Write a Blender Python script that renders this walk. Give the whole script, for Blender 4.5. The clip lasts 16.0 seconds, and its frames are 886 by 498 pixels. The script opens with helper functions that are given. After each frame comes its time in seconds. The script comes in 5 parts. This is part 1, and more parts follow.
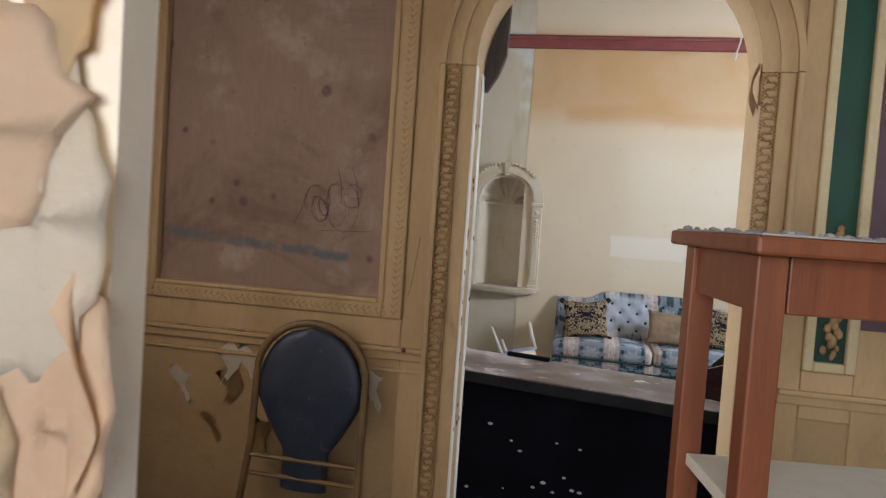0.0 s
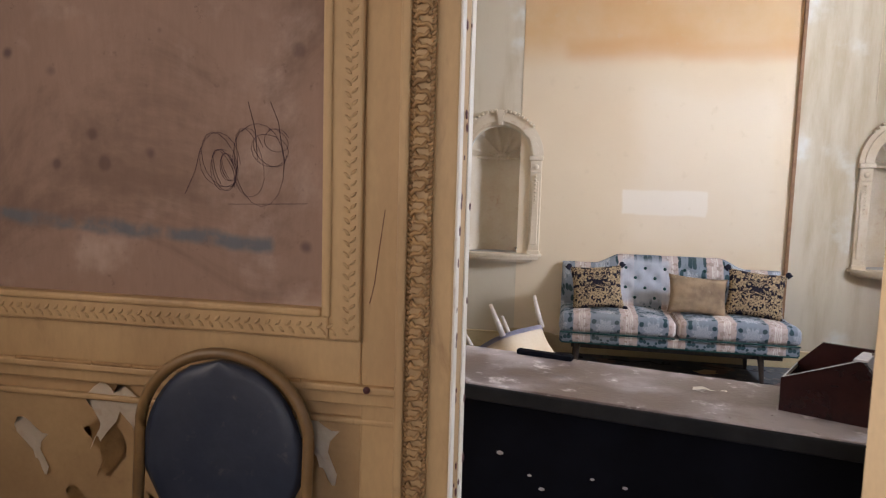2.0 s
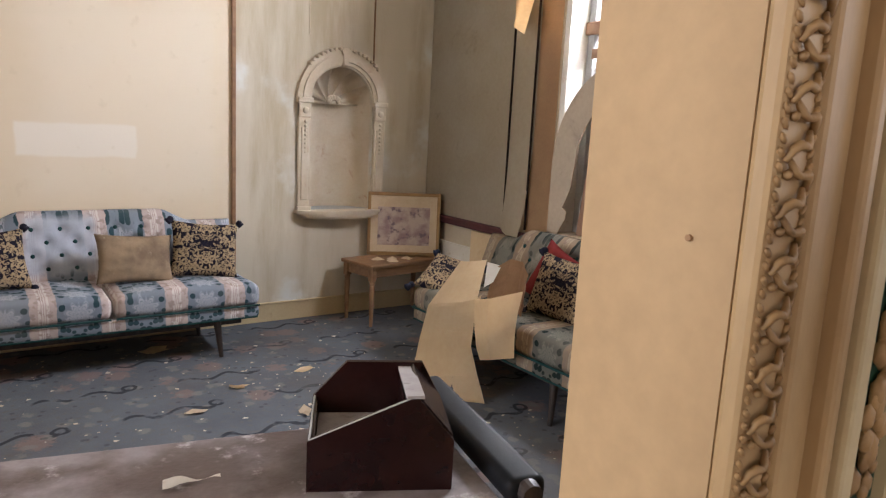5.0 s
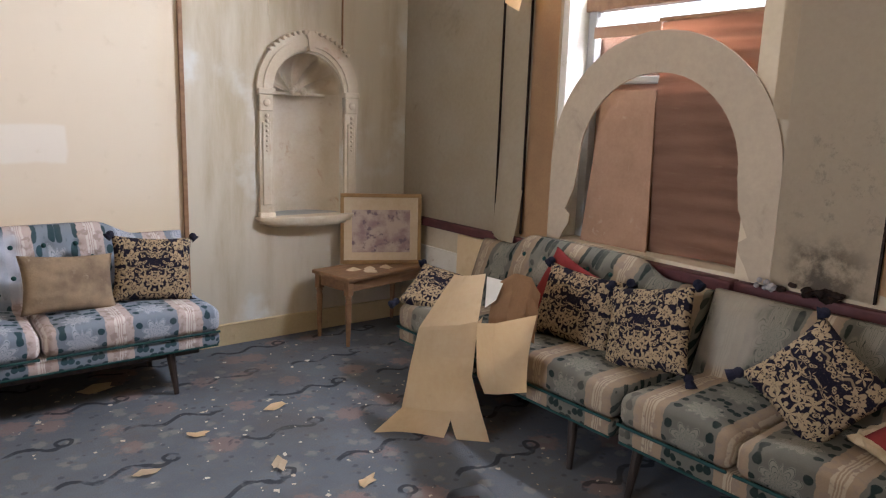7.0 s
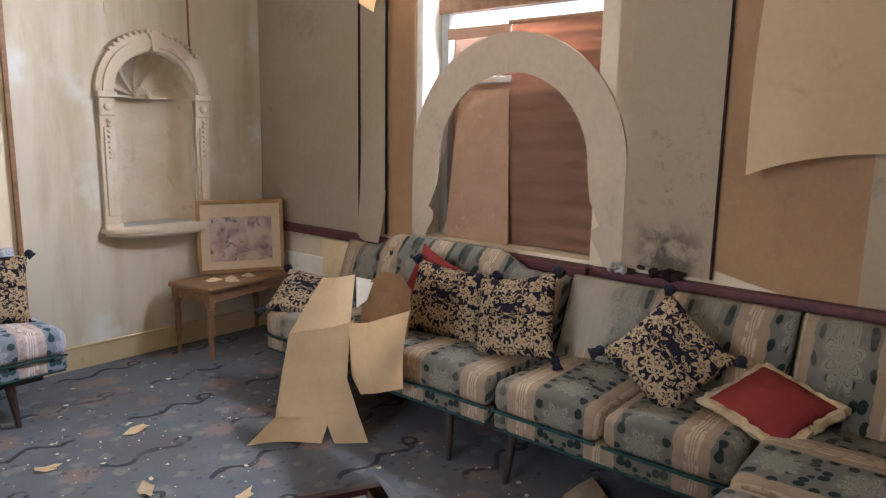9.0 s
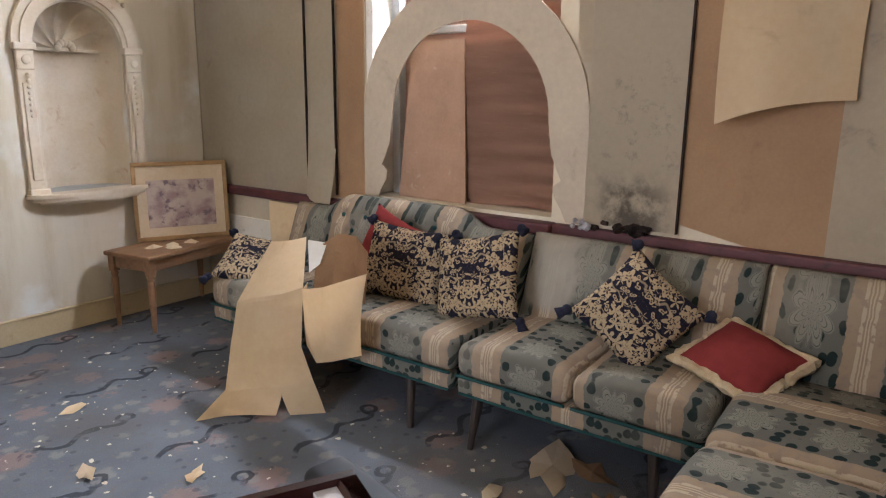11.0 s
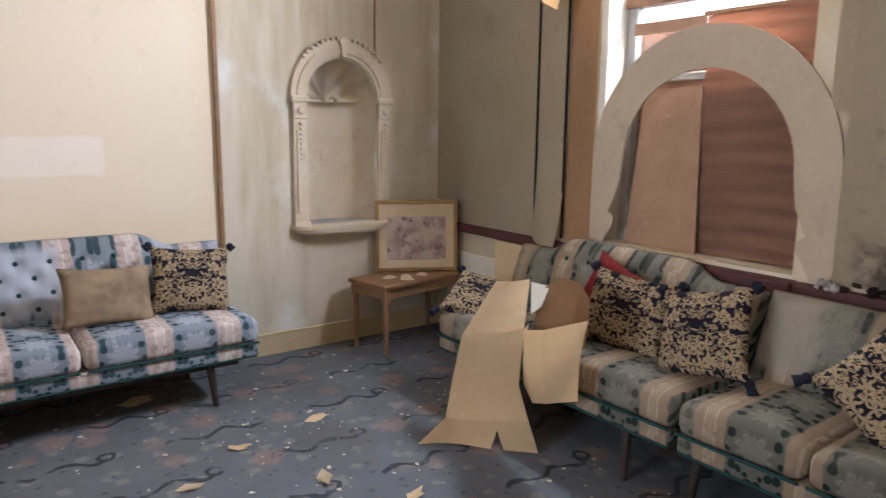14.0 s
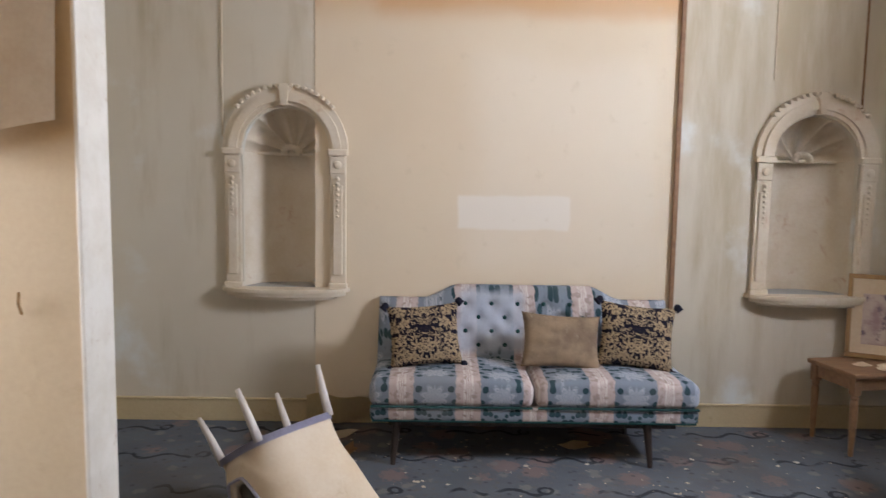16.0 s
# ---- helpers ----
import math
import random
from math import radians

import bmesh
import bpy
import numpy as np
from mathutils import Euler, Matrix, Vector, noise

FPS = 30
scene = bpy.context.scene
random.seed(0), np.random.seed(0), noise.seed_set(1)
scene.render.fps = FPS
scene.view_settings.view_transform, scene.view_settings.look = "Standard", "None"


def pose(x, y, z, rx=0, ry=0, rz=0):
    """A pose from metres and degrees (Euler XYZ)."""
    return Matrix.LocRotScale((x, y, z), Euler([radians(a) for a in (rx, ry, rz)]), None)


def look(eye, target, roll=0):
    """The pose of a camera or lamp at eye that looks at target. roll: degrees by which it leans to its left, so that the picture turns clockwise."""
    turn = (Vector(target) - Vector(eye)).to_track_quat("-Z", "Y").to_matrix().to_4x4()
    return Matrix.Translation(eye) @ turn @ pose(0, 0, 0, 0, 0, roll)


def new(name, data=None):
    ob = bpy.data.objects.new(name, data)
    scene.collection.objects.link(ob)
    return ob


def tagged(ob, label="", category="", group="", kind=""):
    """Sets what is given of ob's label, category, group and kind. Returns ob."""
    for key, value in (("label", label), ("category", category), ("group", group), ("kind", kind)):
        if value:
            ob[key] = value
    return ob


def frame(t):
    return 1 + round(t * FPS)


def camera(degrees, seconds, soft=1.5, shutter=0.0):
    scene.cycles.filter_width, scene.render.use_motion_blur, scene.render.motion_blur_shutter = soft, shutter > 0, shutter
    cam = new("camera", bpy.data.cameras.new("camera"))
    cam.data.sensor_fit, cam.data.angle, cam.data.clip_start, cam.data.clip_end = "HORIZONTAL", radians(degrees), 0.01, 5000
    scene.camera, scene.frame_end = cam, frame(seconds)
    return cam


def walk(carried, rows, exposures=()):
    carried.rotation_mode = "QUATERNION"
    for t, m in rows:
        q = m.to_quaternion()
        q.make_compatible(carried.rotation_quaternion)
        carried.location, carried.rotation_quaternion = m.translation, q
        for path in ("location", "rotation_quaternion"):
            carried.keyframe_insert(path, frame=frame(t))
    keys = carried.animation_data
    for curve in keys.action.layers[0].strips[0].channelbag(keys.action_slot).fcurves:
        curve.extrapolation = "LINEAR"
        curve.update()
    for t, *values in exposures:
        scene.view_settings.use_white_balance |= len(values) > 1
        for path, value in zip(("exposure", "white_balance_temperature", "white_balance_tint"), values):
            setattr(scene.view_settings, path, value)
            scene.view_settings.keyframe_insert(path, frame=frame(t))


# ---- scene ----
cam = camera(65.1, 16.0, soft=1.2, shutter=0.25)
PATH = [
    (0, (0.64, 0.031, 1.542), (0.25, 1.99, 1.446), 3.9),
    (0.5, (0.669, 0.233, 1.544), (0.327, 2.2, 1.424), 2.4),
    (1, (0.713, 0.44, 1.539), (0.223, 2.372, 1.381), 3.3),
    (1.5, (0.626, 0.671, 1.504), (0.205, 2.611, 1.256), 3.5),
    (2, (0.484, 0.919, 1.538), (0.129, 2.876, 1.327), 1.6),
    (2.5, (0.417, 1.119, 1.531), (-0.023, 3.056, 1.296), 1.4),
    (3, (0.397, 1.308, 1.536), (0.079, 3.26, 1.243), 1.7),
    (3.5, (0.369, 1.502, 1.531), (0.633, 3.447, 1.147), 2.6),
    (4, (0.383, 1.736, 1.544), (1.086, 3.576, 1.198), 1.5),
    (4.2, (0.422, 1.797, 1.533), (1.236, 3.592, 1.198), 1.6),
    (4.5, (0.527, 1.915, 1.54), (1.523, 3.62, 1.222), 1.5),
    (5, (0.636, 2.045, 1.551), (1.768, 3.658, 1.209), 3.0),
    (7.5, (0.867, 2.677, 1.57), (2.132, 4.181, 1.197), 1.4),
    (8, (0.853, 2.672, 1.568), (2.193, 4.11, 1.195), 1.1),
    (8.5, (0.838, 2.649, 1.566), (2.253, 4.014, 1.201), 0.9),
    (9, (0.818, 2.649, 1.54), (2.326, 3.917, 1.196), 1.0),
    (11.5, (0.926, 2.796, 1.487), (2.51, 3.926, 1.025), 0.9),
    (12, (0.918, 2.783, 1.489), (2.486, 3.926, 1.002), 0.8),
    (12.5, (0.909, 2.747, 1.522), (2.406, 3.984, 1.042), 0.7),
    (13, (0.864, 2.753, 1.518), (2.299, 4.084, 1.104), 1.0),
    (13.5, (0.845, 2.748, 1.533), (2.192, 4.178, 1.159), 0.8),
    (14, (0.834, 2.753, 1.541), (1.998, 4.341, 1.193), 0.6),
    (14.5, (0.861, 2.748, 1.575), (1.716, 4.525, 1.241), 0.6),
    (15, (0.884, 2.753, 1.593), (1.435, 4.647, 1.261), 0.8),
    (15.5, (0.865, 2.798, 1.516), (1.131, 4.76, 1.24), 1.0),
    (16, (0.799, 2.759, 1.534), (0.814, 4.75, 1.345), 0.9),
]
EXPOSURES = [(0, -0.1, 5450, 7), (1.5, 0.1, 5700, 13), (2.5, 0.25, 5800, 15), (3.6, 0.2, 5900, 15), (5.0, 0.1, 5900, 15), (7.5, 0.12, 5700, 15), (9.0, 0.25, 5700, 14), (11.5, 0.5, 5600, 14), (13.5, 0.3, 5600, 14), (15.0, 0.05, 5650, 14), (16.0, 0.0, 5650, 14)]
walk(cam, [(t, look(eye, target, roll)) for t, eye, target, roll in PATH], EXPOSURES)

# ---- light ----
world = bpy.data.worlds.new("sky_world")
scene.world = world
world.use_nodes = True
wn, wl = world.node_tree.nodes, world.node_tree.links
sky = wn.new("ShaderNodeTexSky")
sky.sky_type, sky.sun_disc = "NISHITA", False
sky.sun_elevation, sky.sun_rotation = radians(38), radians(120)
wl.new(sky.outputs[0], wn["Background"].inputs[0])
wn["Background"].inputs[1].default_value = 0.15
sun = new("sun", bpy.data.lights.new("sun", "SUN"))
sun.data.energy, sun.data.angle, sun.data.color = 1.0, radians(12), (1, 0.95, 0.88)
sun.matrix_world = look((-6, 3, 9), (0, 0, 0))


def window_or_fill_light(name, eye, target, w, h, power, color):
    lamp = new(name, bpy.data.lights.new(name, "AREA"))
    lamp.data.shape, lamp.data.size, lamp.data.size_y = "RECTANGLE", w, h
    lamp.data.energy, lamp.data.color = power, color
    lamp.matrix_world = look(eye, target)
    return lamp


window_or_fill_light("daylight_window", (4.33, 4.95, 2.58), (0.0, 6.0, 1.2), 0.85, 0.5, 155, (1.0, 0.98, 0.96))
# weak fill added on the right of the hall, not a known window
window_or_fill_light("fill_bay", (2.9, 1.25, 2.1), (1.0, 4.5, 1.2), 1.1, 1.3, 7, (1.0, 0.95, 0.88))
# added fill from the left to brighten the panelling; no window known here
window_or_fill_light("fill_hall", (-1.06, 1.2, 1.75), (0.2, 2.0, 1.4), 1.0, 1.1, 11.5, (1.0, 0.80, 0.60))
window_or_fill_light("daylight_rear", (0.5, -2.02, 1.75), (0.6, 1.0, 1.4), 1.7, 1.4, 85, (1.0, 0.88, 0.76))
window_or_fill_light("daylight_side", (-3.12, 3.7, 1.95), (3.0, 4.0, 1.4), 1.5, 1.8, 145, (1.0, 0.98, 0.95))


# ---- materials ----
def mat(name, rough=0.8, spec=0.3, metal=0.0):
    m = bpy.data.materials.new(name)
    m.use_nodes = True
    b = m.node_tree.nodes["Principled BSDF"]
    b.inputs["Roughness"].default_value = rough
    b.inputs["Specular IOR Level"].default_value = spec
    b.inputs["Metallic"].default_value = metal
    return m, N(m.node_tree), b


class N:
    """Short names for the nodes of one material."""

    def __init__(self, tree):
        self.t = tree
        self.tc = tree.nodes.new("ShaderNodeTexCoord")

    def put(self, sock, v):
        if isinstance(v, bpy.types.NodeSocket):
            self.t.links.new(v, sock)
        elif isinstance(v, tuple) and len(v) == 3 and sock.type == "RGBA":
            sock.default_value = (*v, 1)
        else:
            sock.default_value = v

    def math(self, op, a, b=0.0, c=0.0):
        n = self.t.nodes.new("ShaderNodeMath")
        n.operation = op
        for s, v in zip(n.inputs, (a, b, c)):
            self.put(s, v)
        return n.outputs[0]

    def sep(self, v=None):
        n = self.t.nodes.new("ShaderNodeSeparateXYZ")
        self.put(n.inputs[0], self.tc.outputs["Object"] if v is None else v)
        return n.outputs

    def comb(self, x, y, z=0.0):
        n = self.t.nodes.new("ShaderNodeCombineXYZ")
        for s, v in zip(n.inputs, (x, y, z)):
            self.put(s, v)
        return n.outputs[0]

    def scaled(self, s):
        n = self.t.nodes.new("ShaderNodeMapping")
        self.put(n.inputs[0], self.tc.outputs["Object"])
        n.inputs["Scale"].default_value = s
        return n.outputs[0]

    def noise(self, scale, detail=4.0, rough=0.55, vec=None, dist=0.0):
        n = self.t.nodes.new("ShaderNodeTexNoise")
        self.put(n.inputs["Vector"], self.tc.outputs["Object"] if vec is None else vec)
        n.inputs["Scale"].default_value, n.inputs["Detail"].default_value = scale, detail
        n.inputs["Roughness"].default_value, n.inputs["Distortion"].default_value = rough, dist
        return n.outputs["Fac"]

    def voronoi(self, scale, vec=None, feature="F1"):
        n = self.t.nodes.new("ShaderNodeTexVoronoi")
        n.feature = feature
        self.put(n.inputs["Vector"], self.tc.outputs["Object"] if vec is None else vec)
        n.inputs["Scale"].default_value = scale
        return n.outputs

    def step(self, v, lo, hi):
        n = self.t.nodes.new("ShaderNodeMapRange")
        n.interpolation_type = "SMOOTHSTEP"
        self.put(n.inputs[0], v)
        n.inputs[1].default_value, n.inputs[2].default_value = lo, hi
        return n.outputs[0]

    def mix(self, f, a, b, kind="MIX"):
        n = self.t.nodes.new("ShaderNodeMix")
        n.data_type, n.blend_type = "RGBA", kind
        self.put(n.inputs[0], f)
        self.put(n.inputs[6], a)
        self.put(n.inputs[7], b)
        return n.outputs[2]

    def box(self, u, v, u0, u1, v0, v1, soft=0.01, wob=0.02, scale=6.0):
        """1 inside a rectangle of the two coordinates, with an uneven edge."""
        d = self.math("MULTIPLY", self.math("SUBTRACT", self.noise(scale), 0.5), 2 * wob)
        a, b = self.math("ADD", u, d), self.math("ADD", v, d)
        k = self.math("MULTIPLY", self.step(a, u0 - soft, u0 + soft), self.step(a, u1 + soft, u1 - soft))
        k2 = self.math("MULTIPLY", self.step(b, v0 - soft, v0 + soft), self.step(b, v1 + soft, v1 - soft))
        return self.math("MULTIPLY", k, k2)

    def bump(self, b, h, strength=0.3, dist=0.01):
        n = self.t.nodes.new("ShaderNodeBump")
        n.inputs["Strength"].default_value, n.inputs["Distance"].default_value = strength, dist
        self.put(n.inputs["Height"], h)
        self.t.links.new(n.outputs[0], b.inputs["Normal"])


def worn(name, c1, c2, c3=None, scale=2.0, rough=0.85, bump=0.15, spec=0.25, grain=60.0, dots=False, streak=None, metal=0.0):
    """Paint, plaster, paper or wood with large stains, fine grain and a little relief."""
    m, n, b = mat(name, rough, spec, metal)
    vec = n.scaled(streak) if streak else None
    col = n.mix(n.step(n.noise(scale, 6, 0.6, vec), 0.35, 0.7), c1, c2)
    if c3:
        col = n.mix(n.step(n.noise(scale * 2.3, 8, 0.65, vec, 0.6), 0.58, 0.78), col, c3)
    g = n.noise(grain, 3, 0.6, vec)
    col = n.mix(0.25, col, n.mix(g, (0.3, 0.3, 0.3), (0.75, 0.75, 0.75)), "OVERLAY")
    if dots:
        v = n.voronoi(7)
        sp = n.step(n.math("ADD", v["Distance"], n.math("MULTIPLY", n.noise(3), 0.4)), 0.27, 0.22)
        col = n.mix(n.math("MULTIPLY", sp, 0.7), col, (0.06, 0.04, 0.05))
    n.put(b.inputs["Base Color"], col)
    n.bump(b, g, bump, 0.004)
    return m


def back_wall_material():
    m, n, b = mat("painted_plaster_back", 0.8)
    x, y, z = n.sep()
    col = n.mix(n.noise(1.3, 5), (0.67, 0.555, 0.405), (0.74, 0.645, 0.49))
    stain = n.box(x, z, -0.2, 2.6, 2.62, 3.4, 0.16, 0.10, 1.1)
    col = n.mix(n.math("MULTIPLY", stain, n.math("ADD", 0.65, n.math("MULTIPLY", n.step(n.noise(1.2, 5), 0.3, 0.65), 0.35))), col, (0.58, 0.375, 0.18))
    tide = n.box(x, z, 0.4, 2.5, 2.56, 2.72, 0.06, 0.10, 1.4)
    col = n.mix(n.math("MULTIPLY", tide, 0.45), col, (0.56, 0.30, 0.12))
    col = n.mix(n.math("MULTIPLY", n.box(x, z, 0.92, 1.62, 1.25, 1.46, 0.012, 0.02, 5), 0.55), col, (0.84, 0.82, 0.78))
    col = n.mix(n.math("MULTIPLY", n.box(x, z, 1.0, 2.2, 1.0, 2.3, 0.15, 0.2, 2), 0.35), col, (0.78, 0.72, 0.62))
    g = n.noise(40, 4)
    col = n.mix(n.math("MULTIPLY", n.step(n.noise(9, 8), 0.6, 0.75), 0.3), col, (0.56, 0.47, 0.33))
    n.put(b.inputs["Base Color"], col)
    n.bump(b, g, 0.12, 0.004)
    return m


def bay_material():
    m, n, b = mat("damp_plaster_bay", 0.8)
    st = n.scaled((3, 3, 0.5))
    col = n.mix(n.noise(1.2, 6), (0.56, 0.49, 0.37), (0.65, 0.61, 0.52))
    col = n.mix(n.step(n.noise(1.1, 8, 0.6, st), 0.48, 0.72), col, (0.46, 0.39, 0.27))
    col = n.mix(n.step(n.noise(2.0, 6), 0.55, 0.75), col, (0.70, 0.72, 0.70))
    n.put(b.inputs["Base Color"], col)
    n.bump(b, n.noise(35, 4), 0.12, 0.004)
    return m


def mouldy_board_material():
    """Buff lining board with soot and mould above the rail."""
    m, n, b = mat("sooty_mouldy_board", 0.85)
    x, y, z = n.sep()
    col = n.mix(n.noise(1.6, 6), (0.60, 0.50, 0.36), (0.53, 0.44, 0.32))
    soot = n.math("MULTIPLY", n.box(y, z, 3.78, 4.08, 0.80, 1.10, 0.10, 0.16, 6), n.step(n.noise(9, 7, 0.7), 0.35, 0.62))
    col = n.mix(n.math("MULTIPLY", soot, 0.85), col, (0.08, 0.065, 0.055))
    mould = n.math("MULTIPLY", n.box(y, z, 3.72, 4.1, 1.15, 1.65, 0.12, 0.2, 4), n.step(n.noise(16, 8, 0.75), 0.52, 0.70))
    col = n.mix(n.math("MULTIPLY", mould, 0.6), col, (0.20, 0.17, 0.14))
    g = n.noise(40, 4)
    n.put(b.inputs["Base Color"], n.mix(0.2, col, n.mix(g, (0.3, 0.3, 0.3), (0.75, 0.75, 0.75)), "OVERLAY"))
    n.bump(b, g, 0.12, 0.004)
    return m


def fabric_material(name, floral, leaf, ground, band, line, period=0.36, grime=0.35, faded=None):
    """Upholstery: floral columns between striped columns, across the local x."""
    m, n, b = mat(name, 0.92, 0.1)
    x, y, z = n.sep()
    h = n.math("SUBTRACT", z, y)
    wob = n.math("MULTIPLY", n.math("SUBTRACT", n.noise(14, 3), 0.5), 0.02)
    xs = n.math("ADD", x, wob)
    fx = n.math("ABSOLUTE", n.math("SUBTRACT", n.math("FRACT", n.math("DIVIDE", xs, period)), 0.5))
    dx = n.math("MULTIPLY", fx, period)
    hv = n.math("SUBTRACT", n.math("FRACT", n.math("DIVIDE", n.math("ADD", h, wob), 0.24)), 0.5)
    dz = n.math("MULTIPLY", hv, 0.24)
    r = n.math("SQRT", n.math("ADD", n.math("MULTIPLY", dx, dx), n.math("MULTIPLY", dz, dz)))
    th = n.math("ARCTAN2", dz, dx)
    pet = n.math("ABSOLUTE", n.math("SINE", n.math("MULTIPLY", th, 4.5)))
    rp = n.math("SUBTRACT", r, n.math("MULTIPLY", pet, 0.03))
    flower = n.step(rp, 0.054, 0.046)
    veins = n.step(n.math("ABSOLUTE", n.math("SUBTRACT", n.math("FRACT", n.math("MULTIPLY", rp, 55)), 0.5)), 0.12, 0.02)
    leaves = n.step(n.voronoi(22, n.comb(dx, dz, 0.0))["Distance"], 0.42, 0.34)
    fl = n.mix(leaves, ground, leaf)
    fl = n.mix(flower, fl, n.mix(n.math("MULTIPLY", veins, 0.75), floral, leaf))
    s = n.math("ABSOLUTE", n.math("SUBTRACT", fx, 0.42))
    st = n.mix(n.step(n.math("ABSOLUTE", n.math("SUBTRACT", fx, 0.445)), 0.022, 0.012), band, line)
    st = n.mix(n.step(n.noise(26, 3), 0.5, 0.62), st, n.mix(0.5, band, (0.20, 0.15, 0.13)))
    st = n.mix(n.step(n.math("ABSOLUTE", n.math("SUBTRACT", fx, 0.485)), 0.010, 0.004), st, line)
    col = n.mix(n.step(n.math("ADD", fx, n.math("MULTIPLY", n.noise(30, 2), 0.05)), 0.335, 0.345), fl, st)
    col = n.mix(n.math("MULTIPLY", n.step(n.noise(2.6, 6), 0.45, 0.75), grime), col, (0.33, 0.29, 0.23))
    if faded:
        k = n.math("MULTIPLY", n.box(x, z, faded[0], faded[1], 0.53, 0.88, 0.03, 0.05, 7), n.step(y, -0.36, -0.32))
        col = n.mix(n.math("MULTIPLY", k, 0.85), col, n.mix(n.noise(12, 5), faded[2], faded[3]))
    weave = n.noise(260, 2)
    col = n.mix(0.2, col, n.mix(weave, (0.25, 0.25, 0.25), (0.8, 0.8, 0.8)), "OVERLAY")
    n.put(b.inputs["Base Color"], col)
    n.bump(b, weave, 0.35, 0.003)
    return m


def scroll_material(name, dark, pale):
    """Cushion cover: pale leaves, flowers and scrolls on a dark ground."""
    m, n, b = mat(name, 0.95, 0.08)
    x, y, z = n.sep()
    wx = n.math("MULTIPLY", n.math("SUBTRACT", n.noise(16, 2), 0.5), 0.022)
    v = n.comb(n.math("ADD", n.math("ABSOLUTE", x), wx), n.math("ADD", z, wx), 0.0)

    def flowers(scale, petals, lo, turn):
        vo = n.voronoi(scale, v)
        p, q = n.sep(v), n.sep(vo["Position"])
        dx, dz = n.math("SUBTRACT", p[0], q[0]), n.math("SUBTRACT", p[1], q[1])
        ang = n.math("ADD", n.math("ARCTAN2", dz, dx), n.math("MULTIPLY", n.sep(vo["Color"])[0], turn))
        lobe = n.math("ABSOLUTE", n.math("SINE", n.math("MULTIPLY", ang, petals)))
        r = n.math("MULTIPLY", vo["Distance"], n.math("SUBTRACT", 1.75, lobe))
        core = n.step(n.math("ABSOLUTE", n.math("SUBTRACT", r, 0.17)), 0.03, 0.06)
        return n.math("MULTIPLY", n.step(r, lo, lo - 0.06), core)

    big, small = flowers(17, 2.5, 0.50, 6.0), flowers(36, 1.0, 0.40, 6.0)
    ring = n.step(n.math("ABSOLUTE", n.math("SUBTRACT", n.math("FRACT", n.math("MULTIPLY", n.noise(8, 1, 0.4, v), 5)), 0.5)), 0.06, 0.03)
    k = n.math("MAXIMUM", n.math("MAXIMUM", big, small), n.math("MULTIPLY", ring, 0.6))
    col = n.mix(k, dark, n.mix(n.noise(6), pale, (0.30, 0.22, 0.13)))
    col = n.mix(n.math("MULTIPLY", n.step(n.noise(150, 3), 0.5, 0.75), 0.25), col, (0.12, 0.09, 0.08))
    w = n.noise(220, 2)
    n.put(b.inputs["Base Color"], col)
    n.bump(b, n.math("ADD", w, n.math("MULTIPLY", k, 1.5)), 0.4, 0.003)
    return m


